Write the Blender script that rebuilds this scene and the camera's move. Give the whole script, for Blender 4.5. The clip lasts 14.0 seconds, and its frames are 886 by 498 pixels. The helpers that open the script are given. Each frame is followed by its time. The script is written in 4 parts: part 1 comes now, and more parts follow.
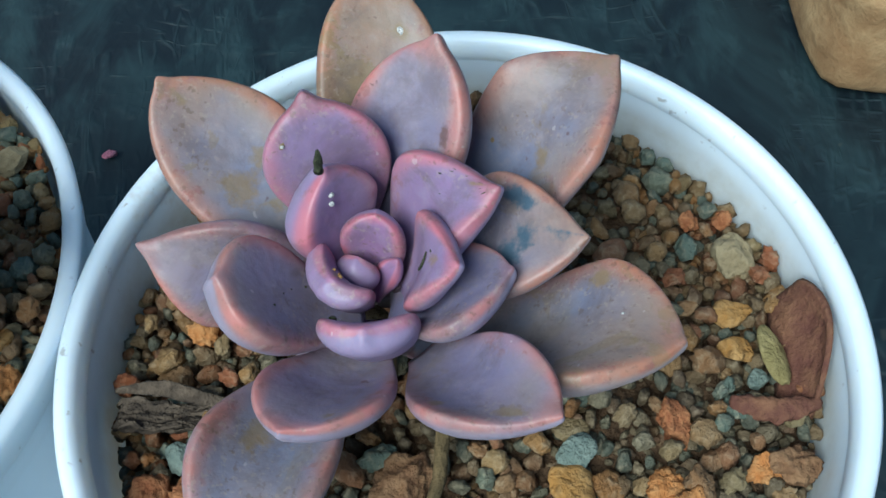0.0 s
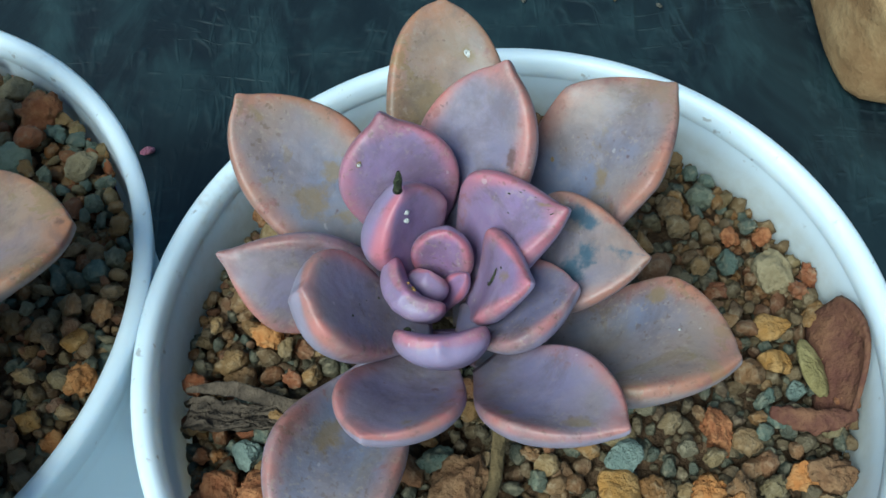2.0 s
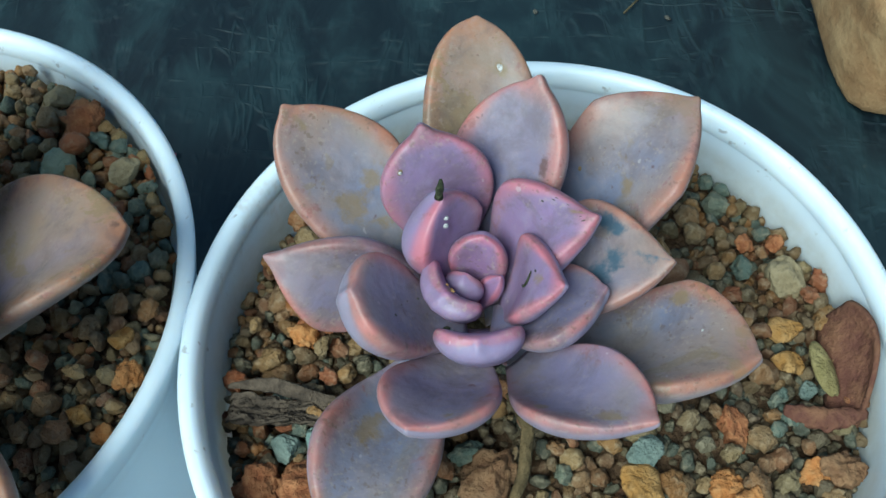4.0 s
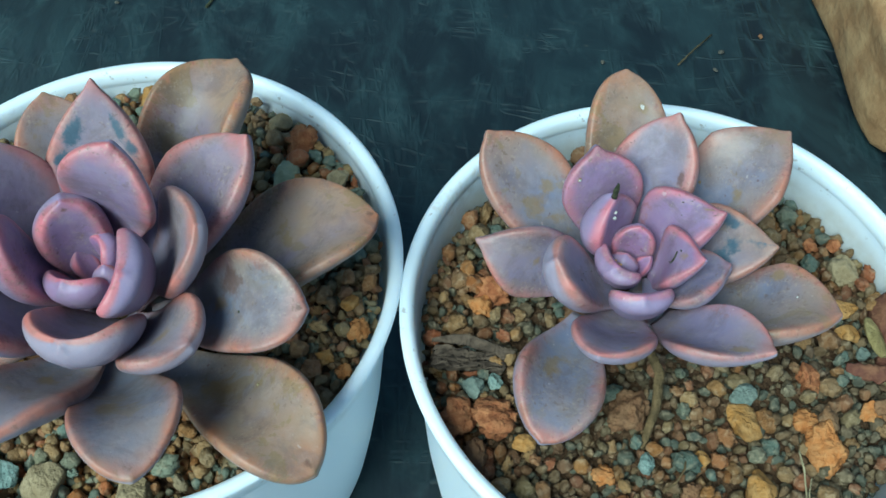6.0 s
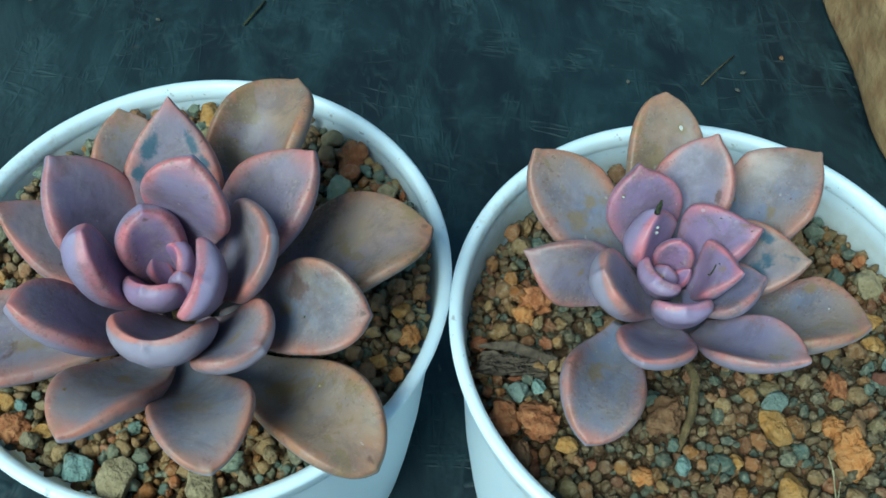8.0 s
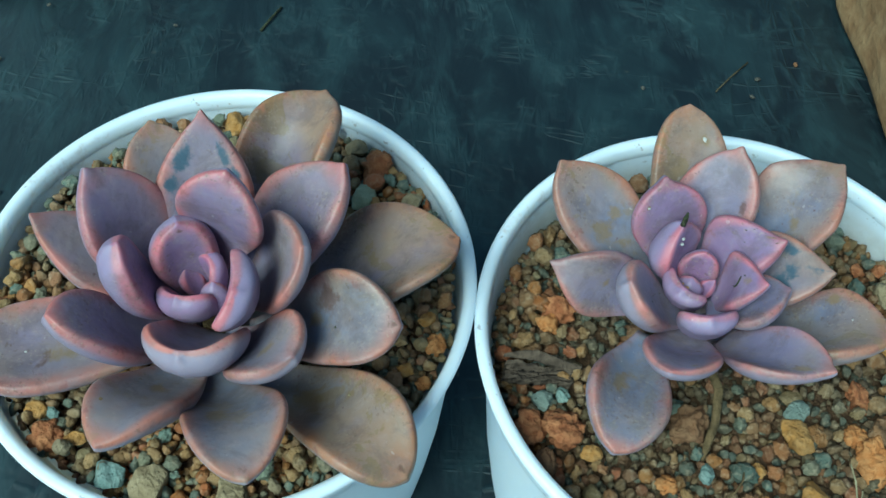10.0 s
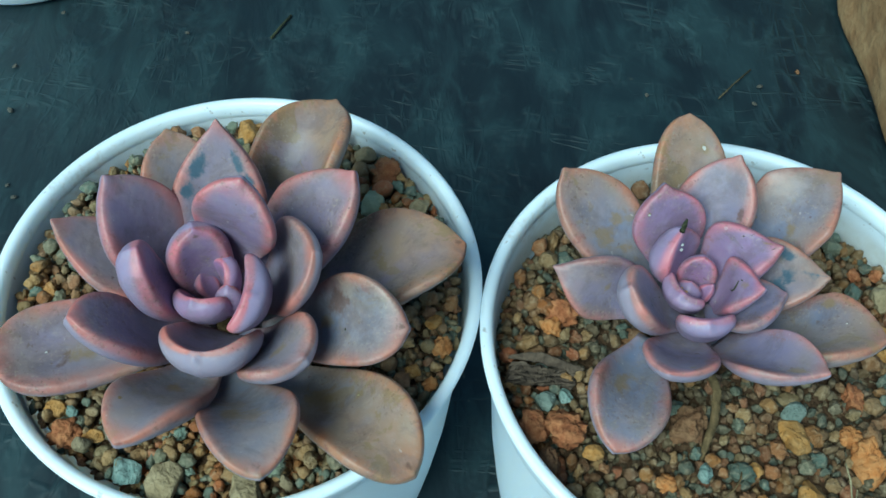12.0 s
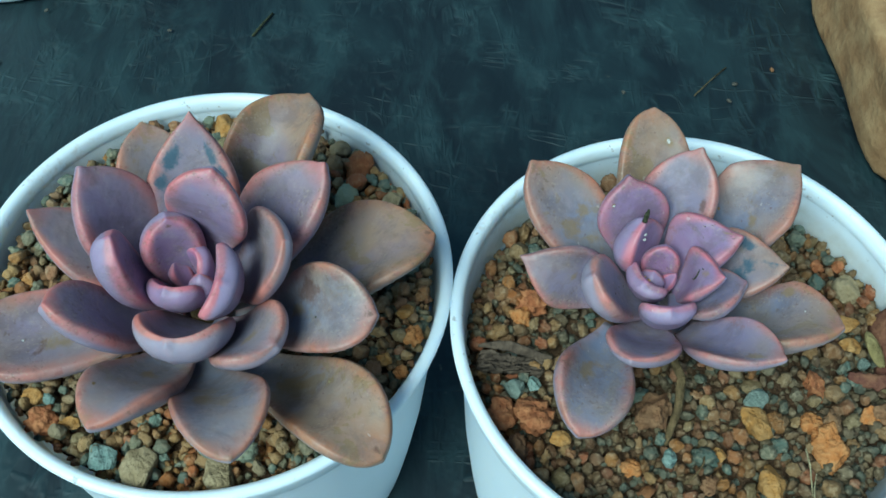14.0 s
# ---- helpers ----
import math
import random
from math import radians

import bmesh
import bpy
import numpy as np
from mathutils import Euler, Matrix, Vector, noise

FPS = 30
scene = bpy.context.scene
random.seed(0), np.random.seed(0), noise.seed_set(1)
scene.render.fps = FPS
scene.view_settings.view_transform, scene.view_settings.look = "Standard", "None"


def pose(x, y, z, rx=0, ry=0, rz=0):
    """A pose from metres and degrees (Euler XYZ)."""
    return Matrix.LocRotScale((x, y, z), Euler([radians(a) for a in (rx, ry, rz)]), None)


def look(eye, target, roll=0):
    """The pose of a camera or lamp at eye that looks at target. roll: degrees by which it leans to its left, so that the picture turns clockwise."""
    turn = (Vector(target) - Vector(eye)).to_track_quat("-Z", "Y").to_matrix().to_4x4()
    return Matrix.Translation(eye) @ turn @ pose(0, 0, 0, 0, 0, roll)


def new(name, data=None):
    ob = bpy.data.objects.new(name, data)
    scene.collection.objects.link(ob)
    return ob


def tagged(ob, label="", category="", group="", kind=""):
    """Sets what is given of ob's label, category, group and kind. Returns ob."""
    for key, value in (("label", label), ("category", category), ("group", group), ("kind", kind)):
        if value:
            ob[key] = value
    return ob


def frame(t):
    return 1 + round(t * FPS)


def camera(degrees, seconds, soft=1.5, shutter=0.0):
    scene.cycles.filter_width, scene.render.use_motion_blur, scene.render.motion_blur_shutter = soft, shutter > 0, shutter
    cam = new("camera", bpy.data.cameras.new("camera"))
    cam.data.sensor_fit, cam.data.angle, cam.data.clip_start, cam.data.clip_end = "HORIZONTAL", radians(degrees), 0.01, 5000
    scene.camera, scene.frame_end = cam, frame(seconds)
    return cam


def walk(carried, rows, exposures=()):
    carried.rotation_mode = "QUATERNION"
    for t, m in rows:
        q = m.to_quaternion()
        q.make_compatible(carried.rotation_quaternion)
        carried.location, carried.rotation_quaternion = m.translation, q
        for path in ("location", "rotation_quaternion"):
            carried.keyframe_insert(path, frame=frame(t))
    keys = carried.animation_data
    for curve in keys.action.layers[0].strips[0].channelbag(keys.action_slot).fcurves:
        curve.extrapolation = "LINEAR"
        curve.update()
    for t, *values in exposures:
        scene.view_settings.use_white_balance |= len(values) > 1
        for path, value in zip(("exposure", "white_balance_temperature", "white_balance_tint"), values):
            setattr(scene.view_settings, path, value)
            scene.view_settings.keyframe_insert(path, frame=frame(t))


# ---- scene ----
# World: metres; z = 0 is the dark sheet; the origin lies under the middle of the pot with the smaller plant.
cam = camera(49.53, 14.0, soft=1.6)
ROWS = [
    (0.0, -0.00419, -0.05176, 0.19492, 30.876, 0.611, -2.827),
    (0.5, -0.01071, -0.05330, 0.19776, 30.349, 0.692, -2.197),
    (1.0, -0.01437, -0.05344, 0.20034, 30.202, 0.525, -1.742),
    (1.5, -0.01419, -0.05266, 0.20166, 30.155, 0.145, -1.757),
    (2.0, -0.01193, -0.05186, 0.20144, 30.236, -0.049, -1.858),
    (2.5, -0.01378, -0.05196, 0.20261, 30.196, 0.226, -1.605),
    (5.0, -0.02336, -0.06637, 0.21885, 31.626, -0.925, -1.669),
    (5.5, -0.03586, -0.07675, 0.23106, 32.417, -1.117, -1.180),
    (6.0, -0.04760, -0.08524, 0.23996, 33.001, -1.587, -0.948),
    (6.5, -0.05252, -0.08924, 0.24125, 33.440, -1.775, -0.715),
    (7.0, -0.05441, -0.09178, 0.24824, 33.766, -1.652, -0.452),
    (7.5, -0.05702, -0.09217, 0.24731, 33.737, -1.548, -0.197),
    (8.0, -0.05596, -0.09089, 0.24784, 33.759, -1.624, -0.256),
    (10.5, -0.06168, -0.09027, 0.25131, 33.701, -1.508, 0.068),
    (11.0, -0.06219, -0.09166, 0.25248, 33.783, -1.439, 0.163),
    (11.5, -0.06081, -0.09299, 0.25424, 33.921, -1.364, 0.146),
    (12.0, -0.06058, -0.09316, 0.25539, 33.896, -1.291, 0.270),
    (12.5, -0.05967, -0.09706, 0.26135, 34.164, -1.326, 0.244),
    (13.0, -0.06038, -0.09967, 0.26295, 34.473, -1.474, 0.258),
    (13.5, -0.06079, -0.09921, 0.26189, 34.406, -1.547, 0.317),
    (14.0, -0.05654, -0.09716, 0.25784, 33.952, -1.718, -0.075),
]
walk(cam, [(t, pose(x, y, z, rx, ry, rz)) for t, x, y, z, rx, ry, rz in ROWS],
     exposures=[(0, 1.18, 5570, -6), (1.2, 1.16, 5560, -12), (2.7, 1.14, 5570, -12), (5.5, 1.25, 5500, -15), (7.5, 1.11, 5330, -22), (14, 1.08, 5350, -20)])

# ---- light ----
world = bpy.data.worlds.new("sky")
scene.world = world
world.use_nodes = True
wn = world.node_tree
sky = wn.nodes.new("ShaderNodeTexSky")
sky.sky_type = "NISHITA"
sky.sun_disc = False
sky.sun_elevation = radians(50)
sky.sun_rotation = radians(218)
wn.links.new(sky.outputs[0], wn.nodes["Background"].inputs[0])
wn.nodes["Background"].inputs[1].default_value = 0.046

sun_data = bpy.data.lights.new("sun", "SUN")
sun_data.energy = 2.0
sun_data.angle = radians(34)
sun_data.color = (1.0, 0.97, 0.94)
sun = new("sun", sun_data)
sun.matrix_world = look((-1.45, -1.85, 2.9), (0, 0, 0))


# ---- materials ----
def material(name, rough=0.6, metal=0.0, spec=0.5):
    m = bpy.data.materials.new(name)
    m.use_nodes = True
    b = m.node_tree.nodes["Principled BSDF"]
    b.inputs["Roughness"].default_value = rough
    b.inputs["Metallic"].default_value = metal
    b.inputs["Specular IOR Level"].default_value = spec
    return m, m.node_tree, b


def val(nt, x, socket):
    if isinstance(x, (int, float)):
        socket.default_value = x
    elif isinstance(x, tuple):
        socket.default_value = x if len(x) == 4 or len(x) == 3 and socket.type == "VECTOR" else (*x, 1)
    else:
        nt.links.new(x, socket)


def calc(nt, op, a, b=0.0, clamp=False):
    n = nt.nodes.new("ShaderNodeMath")
    n.operation, n.use_clamp = op, clamp
    val(nt, a, n.inputs[0])
    val(nt, b, n.inputs[1])
    return n.outputs[0]


def mix(nt, f, a, b, blend="MIX"):
    n = nt.nodes.new("ShaderNodeMix")
    n.data_type, n.blend_type = "RGBA", blend
    val(nt, f, n.inputs[0])
    val(nt, a, n.inputs[6])
    val(nt, b, n.inputs[7])
    return n.outputs[2]


def step(nt, x, lo, hi, to=1.0):
    n = nt.nodes.new("ShaderNodeMapRange")
    n.interpolation_type = "SMOOTHSTEP"
    val(nt, x, n.inputs[0])
    n.inputs[1].default_value, n.inputs[2].default_value, n.inputs[4].default_value = lo, hi, to
    return n.outputs[0]


def grain(nt, scale, detail=4.0, rough=0.55, vec=None, warp=0.0):
    n = nt.nodes.new("ShaderNodeTexNoise")
    n.inputs["Scale"].default_value, n.inputs["Detail"].default_value = scale, detail
    n.inputs["Roughness"].default_value, n.inputs["Distortion"].default_value = rough, warp
    if vec is not None:
        nt.links.new(vec, n.inputs["Vector"])
    return n.outputs[0]


def place(nt, scale=(1, 1, 1), turn=0.0, shift=None):
    c = nt.nodes.new("ShaderNodeTexCoord")
    m = nt.nodes.new("ShaderNodeMapping")
    m.inputs["Scale"].default_value = scale
    m.inputs["Rotation"].default_value = (0, 0, radians(turn))
    nt.links.new(c.outputs["Object"], m.inputs[0])
    if shift is not None:
        nt.links.new(shift, m.inputs["Location"])
    return m.outputs[0]


def bump(nt, b, height, strength, distance):
    n = nt.nodes.new("ShaderNodeBump")
    n.inputs["Strength"].default_value, n.inputs["Distance"].default_value = strength, distance
    nt.links.new(height, n.inputs["Height"])
    nt.links.new(n.outputs[0], b.inputs["Normal"])


def ramp(nt, x, *stops):
    n = nt.nodes.new("ShaderNodeValToRGB")
    e = n.color_ramp.elements
    while len(e) < len(stops):
        e.new(0.5)
    for el, (p, c) in zip(e, stops):
        el.position, el.color = p, (*c, 1)
    nt.links.new(x, n.inputs[0])
    return n.outputs[0]


def sheet_material():
    m, nt, b = material("dark_plastic_sheet", 0.5, spec=0.4)
    o = place(nt)
    big = grain(nt, 11, 4, vec=o)
    patch = grain(nt, 40, 4, 0.6, vec=place(nt, (1.0, 0.4, 1), 8), warp=0.8)

    def crease(scale, stretch, turn, thin):
        n = grain(nt, scale, 2.5, 0.5, vec=place(nt, stretch, turn), warp=2.6)
        return step(nt, calc(nt, "ABSOLUTE", calc(nt, "SUBTRACT", n, 0.5)), thin, 0.0)

    c1 = crease(42, (1.0, 0.22, 1), 14, 0.07)
    c2 = crease(30, (1.0, 0.30, 1), -30, 0.06)
    c3 = crease(34, (0.30, 1.0, 1), 52, 0.05)
    lines = calc(nt, "MAXIMUM", calc(nt, "MAXIMUM", c1, c2), c3)
    lines = calc(nt, "MULTIPLY", lines, step(nt, grain(nt, 30, 4, 0.7, vec=o), 0.42, 0.70))
    c = mix(nt, step(nt, big, 0.32, 0.68), (0.003, 0.007, 0.011), (0.0075, 0.018, 0.023))
    cloud = grain(nt, 75, 5, 0.65, vec=place(nt, (1.0, 0.5, 1), -20), warp=0.5)
    c = mix(nt, step(nt, patch, 0.44, 0.68, 0.6), c, (0.017, 0.038, 0.043))
    c = mix(nt, step(nt, cloud, 0.50, 0.72, 0.6), c, (0.022, 0.045, 0.049))
    c = mix(nt, calc(nt, "MULTIPLY", lines, 0.28), c, (0.052, 0.096, 0.100))
    dust = step(nt, grain(nt, 170, 3, vec=o), 0.69, 0.77)
    c = mix(nt, calc(nt, "MULTIPLY", dust, calc(nt, "MULTIPLY", step(nt, big, 0.45, 0.6), 0.4)), c, (0.13, 0.12, 0.08))
    nt.links.new(c, b.inputs["Base Color"])
    nt.links.new(calc(nt, "ADD", 0.46, calc(nt, "MULTIPLY", patch, 0.25)), b.inputs["Roughness"])
    h = calc(nt, "ADD", calc(nt, "MULTIPLY", lines, 0.5), calc(nt, "ADD", patch, big))
    bump(nt, b, h, 0.35, 0.004)
    return m


def pot_material():
    m, nt, b = material("white_plastic", 0.38, spec=0.5)
    o = place(nt)
    n = grain(nt, 40, 4, vec=o)
    fine = grain(nt, 400, 3, vec=o)
    sep = nt.nodes.new("ShaderNodeSeparateXYZ")
    nt.links.new(o, sep.inputs[0])
    c = mix(nt, n, (0.74, 0.84, 0.92), (0.81, 0.89, 0.95))
    # dusty smears and soil flecks along the lip
    lip = step(nt, sep.outputs[2], 0.076, 0.088)
    smear = calc(nt, "MULTIPLY", step(nt, grain(nt, 55, 5, 0.7, vec=o), 0.60, 0.74), lip)
    c = mix(nt, calc(nt, "MULTIPLY", smear, 0.5), c, (0.36, 0.27, 0.16))
    fleck = step(nt, fine, 0.66, 0.74)
    c = mix(nt, calc(nt, "MULTIPLY", calc(nt, "MULTIPLY", fleck, lip), 0.5), c, (0.16, 0.11, 0.06))
    # soil dust on the inside, just above the gravel
    flat = nt.nodes.new("ShaderNodeCombineXYZ")
    nt.links.new(sep.outputs[0], flat.inputs[0])
    nt.links.new(sep.outputs[1], flat.inputs[1])
    far = nt.nodes.new("ShaderNodeVectorMath")
    far.operation = "LENGTH"
    nt.links.new(flat.outputs[0], far.inputs[0])
    inside = calc(nt, "MULTIPLY", calc(nt, "MULTIPLY", step(nt, far.outputs["Value"], 0.0471, 0.0465), step(nt, sep.outputs[2], 0.0745, 0.0765)), step(nt, calc(nt, "ADD", sep.outputs[2], calc(nt, "MULTIPLY", n, 0.008)), 0.0915, 0.0825))
    c = mix(nt, calc(nt, "MULTIPLY", inside, calc(nt, "ADD", 0.2, calc(nt, "MULTIPLY", grain(nt, 120, 4, 0.7, vec=o), 0.7))), c, (0.33, 0.27, 0.18))
    nt.links.new(c, b.inputs["Base Color"])
    b.inputs["Subsurface Weight"].default_value = 0.45
    b.inputs["Subsurface Radius"].default_value = (0.007, 0.006, 0.005)
    b.inputs["Subsurface Scale"].default_value = 1.0
    bump(nt, b, n, 0.1, 0.0004)
    return m


def stone_material(name, by_island=False, cool=0.25, deep=1.0):
    m, nt, b = material(name, 0.7, spec=0.4)
    if by_island:
        r = nt.nodes.new("ShaderNodeNewGeometry").outputs["Random Per Island"]
    else:
        r = nt.nodes.new("ShaderNodeObjectInfo").outputs["Random"]
    geo = nt.nodes.new("ShaderNodeNewGeometry")
    far = nt.nodes.new("ShaderNodeVectorMath")
    far.operation = "ADD"
    nt.links.new(geo.outputs["Position"], far.inputs[0])
    nt.links.new(calc(nt, "MULTIPLY", r, 7.0), far.inputs[1])
    o = far.outputs[0]
    c = ramp(nt, r, (0.0, (0.40, 0.15, 0.035)), (0.09, (0.52, 0.26, 0.07)), (0.20, (0.40, 0.26, 0.12)), (0.31, (0.38, 0.28, 0.125)),
             (0.37, (0.15, 0.215, 0.185)), (0.47, (0.20, 0.28, 0.245)), (0.56, (0.24, 0.27, 0.20)), (0.62, (0.42, 0.19, 0.06)), (0.76, (0.42, 0.125, 0.042)), (0.86, (0.48, 0.30, 0.12)), (1.0, (0.36, 0.20, 0.09)))
    zone = step(nt, grain(nt, 28, 2, vec=geo.outputs["Position"]), 0.42, 0.62)
    c = mix(nt, calc(nt, "MULTIPLY", zone, cool), c, mix(nt, r, (0.11, 0.155, 0.13), (0.26, 0.27, 0.20)))
    c = mix(nt, 1.0, c, (deep * 1.05, deep, deep * 0.90), "MULTIPLY")
    n = grain(nt, 700, 5, 0.65, vec=o)
    n2 = grain(nt, 220, 3, vec=o)
    c = mix(nt, step(nt, n, 0.45, 0.75), c, mix(nt, 0.45, c, (0.48, 0.39, 0.25)))
    c = mix(nt, step(nt, n2, 0.54, 0.74, 0.28), c, mix(nt, 0.6, c, (0.10, 0.05, 0.025)))
    if by_island:
        c = mix(nt, 0.1, c, (0.13, 0.07, 0.03))
    nt.links.new(c, b.inputs["Base Color"])
    bump(nt, b, calc(nt, "ADD", n, n2), 1.0, 0.0011)
    return m


def plain_stone(name, c1, c2, scale=500):
    m, nt, b = material(name, 0.85, spec=0.3)
    o = place(nt)
    n = grain(nt, scale, 5, 0.65, vec=o)
    n2 = grain(nt, scale * 0.3, 4, vec=o)
    c = mix(nt, step(nt, n, 0.35, 0.7), c1, c2)
    c = mix(nt, step(nt, n2, 0.5, 0.75, 0.6), c, tuple(v * 0.45 for v in c1))
    nt.links.new(c, b.inputs["Base Color"])
    bump(nt, b, calc(nt, "ADD", n, n2), 1.0, 0.0014)
    return m


def leaf_material():
    """u runs from the foot to the tip, v across; the object's colour carries how pink and how brown a leaf is and how bold its margin."""
    m, nt, b = material("succulent_leaf", 0.5, spec=0.45)
    uv = nt.nodes.new("ShaderNodeUVMap")
    uv.uv_map = "leaf"
    s = nt.nodes.new("ShaderNodeSeparateXYZ")
    nt.links.new(uv.outputs[0], s.inputs[0])
    u, v = s.outputs[0], calc(nt, "ABSOLUTE", calc(nt, "SUBTRACT", calc(nt, "MULTIPLY", s.outputs[1], 2.0), 1.0))
    info = nt.nodes.new("ShaderNodeObjectInfo")
    tint = nt.nodes.new("ShaderNodeSeparateColor")
    nt.links.new(info.outputs["Color"], tint.inputs[0])
    pink, brown, bold = tint.outputs[0], tint.outputs[1], tint.outputs[2]
    shift = calc(nt, "MULTIPLY", info.outputs["Random"], 3.0)
    o = place(nt, shift=shift)
    soft = grain(nt, 90, 3, vec=o)
    fine = grain(nt, 900, 4, 0.6, vec=o)
    mid = grain(nt, 260, 4, 0.6, vec=o)
    body = mix(nt, pink, (0.150, 0.190, 0.285), (0.270, 0.128, 0.265))
    body = mix(nt, calc(nt, "MULTIPLY", step(nt, soft, 0.3, 0.7), 0.45), body, mix(nt, pink, (0.190, 0.205, 0.262), (0.255, 0.168, 0.290)))
    body = mix(nt, calc(nt, "MULTIPLY", brown, calc(nt, "ADD", calc(nt, "ADD", 0.08, calc(nt, "MULTIPLY", bold, 0.25)), calc(nt, "MULTIPLY", step(nt, soft, 0.3, 0.68), 0.55))), body, (0.272, 0.208, 0.152))
    body = mix(nt, calc(nt, "MULTIPLY", step(nt, calc(nt, "ADD", v, calc(nt, "MULTIPLY", soft, 0.3)), 0.62, 1.15), calc(nt, "ADD", 0.34, calc(nt, "MULTIPLY", bold, 0.25))), body, mix(nt, brown, (0.36, 0.185, 0.215), (0.33, 0.205, 0.125)))
    # tan flush that grows towards the tip of old leaves
    flush = calc(nt, "MULTIPLY", step(nt, calc(nt, "ADD", u, calc(nt, "MULTIPLY", soft, 0.6)), 0.72, 1.3), brown)
    body = mix(nt, calc(nt, "MULTIPLY", flush, calc(nt, "ADD", 0.45, calc(nt, "MULTIPLY", mid, 0.9))), body, (0.30, 0.19, 0.125))
    # coloured margin
    wob = calc(nt, "MULTIPLY", calc(nt, "SUBTRACT", soft, 0.5), 0.25)
    e1 = step(nt, calc(nt, "ADD", v, wob), 0.66, 1.0)
    e2 = step(nt, calc(nt, "ADD", u, calc(nt, "MULTIPLY", wob, 0.4)), 0.87, 1.0)
    edge = calc(nt, "MULTIPLY", calc(nt, "MAXIMUM", e1, e2), step(nt, u, 0.25, 0.6))
    rim = mix(nt, brown, mix(nt, pink, (0.50, 0.150, 0.095), (0.50, 0.125, 0.175)), (0.38, 0.15, 0.066))
    c = mix(nt, calc(nt, "MULTIPLY", edge, calc(nt, "MULTIPLY", step(nt, grain(nt, 140, 3, vec=o), 0.2, 0.64), calc(nt, "ADD", 0.74, calc(nt, "MULTIPLY", bold, 0.05)))), body, rim)
    # powdery bloom, pores and brown scurf
    c = mix(nt, step(nt, mid, 0.5, 0.8, 0.25), c, (0.34, 0.31, 0.36))
    rubbed = calc(nt, "MULTIPLY", step(nt, grain(nt, 55, 5, 0.68, vec=o, warp=0.5), 0.48, 0.66, 0.5), calc(nt, "SUBTRACT", 1.0, pink))
    c = mix(nt, rubbed, c, mix(nt, 0.75, c, (0.205, 0.165, 0.115)))
    freckle = calc(nt, "MULTIPLY", step(nt, grain(nt, 520, 3, 0.6, vec=o), 0.58, 0.68, 0.55), step(nt, v, 0.45, 0.9))
    c = mix(nt, freckle, c, (0.24, 0.085, 0.075))
    scurf = calc(nt, "MULTIPLY", step(nt, grain(nt, 120, 5, 0.7, vec=o, warp=0.6), 0.55, 0.60), calc(nt, "MULTIPLY", brown, 0.6))
    c = mix(nt, scurf, c, (0.22, 0.155, 0.07))
    pale = step(nt, grain(nt, 330, 5, 0.7, vec=o), 0.50, 0.72, 0.45)
    c = mix(nt, pale, c, mix(nt, 0.5, c, (0.40, 0.33, 0.30)))
    dusky = step(nt, grain(nt, 150, 5, 0.7, vec=o, warp=0.4), 0.46, 0.68, 0.75)
    c = mix(nt, dusky, c, mix(nt, 0.6, c, (0.11, 0.08, 0.085)))
    dots = step(nt, grain(nt, 650, 2, vec=o), 0.70, 0.76, 0.7)
    dots = calc(nt, "MULTIPLY", dots, step(nt, grain(nt, 110, 2, vec=o), 0.48, 0.60))
    c = mix(nt, dots, c, (0.10, 0.045, 0.05))
    white = calc(nt, "MULTIPLY", step(nt, grain(nt, 760, 1, vec=o), 0.77, 0.80), 0.3)
    c = mix(nt, white, c, (0.55, 0.50, 0.48))
    # clinging grains of dirt, in drifts
    drift = step(nt, calc(nt, "ADD", grain(nt, 75, 3, vec=o), calc(nt, "MULTIPLY", v, 0.12)), 0.50, 0.68)
    c = mix(nt, calc(nt, "MULTIPLY", drift, step(nt, grain(nt, 1500, 2, vec=o), 0.56, 0.68, 0.35)), c, (0.36, 0.29, 0.23))
    c = mix(nt, calc(nt, "MULTIPLY", drift, step(nt, grain(nt, 1150, 2, vec=place(nt, (1.07, 0.94, 1.1), 31)), 0.60, 0.70, 0.5)), c, (0.12, 0.075, 0.05))
    marks = nt.nodes.new("ShaderNodeAttribute")
    marks.attribute_name = "marks"
    ms = nt.nodes.new("ShaderNodeSeparateColor")
    nt.links.new(marks.outputs["Color"], ms.inputs[0])
    # the back of a leaf is mixed paler, less so on pink leaves
    back = calc(nt, "MULTIPLY", step(nt, marks.outputs["Alpha"], 0.15, 0.75), calc(nt, "MULTIPLY", calc(nt, "ADD", 0.35, calc(nt, "MULTIPLY", soft, 0.5)), calc(nt, "SUBTRACT", 1.15, calc(nt, "MULTIPLY", pink, 0.7))))
    c = mix(nt, back, c, mix(nt, brown, (0.31, 0.275, 0.395), (0.33, 0.265, 0.245)))
    rag = calc(nt, "MULTIPLY", calc(nt, "SUBTRACT", grain(nt, 420, 6, 0.75, vec=o), 0.5), 1.8)
    for k, (c1, c2, much) in enumerate((((0.17, 0.115, 0.045), (0.27, 0.19, 0.10), 0.7), ((0.030, 0.060, 0.095), (0.075, 0.125, 0.17), 0.95), ((0.06, 0.035, 0.03), (0.15, 0.075, 0.05), 0.75))):
        mask = step(nt, calc(nt, "ADD", ms.outputs[k], calc(nt, "MULTIPLY", rag, step(nt, ms.outputs[k], 0.0, 0.2))), 0.18, 0.72, much)
        c = mix(nt, mask, c, mix(nt, fine, c1, c2))
    nt.links.new(c, b.inputs["Base Color"])
    nt.links.new(calc(nt, "ADD", 0.36, calc(nt, "MULTIPLY", mid, 0.22)), b.inputs["Roughness"])
    b.inputs["Subsurface Weight"].default_value = 0.18
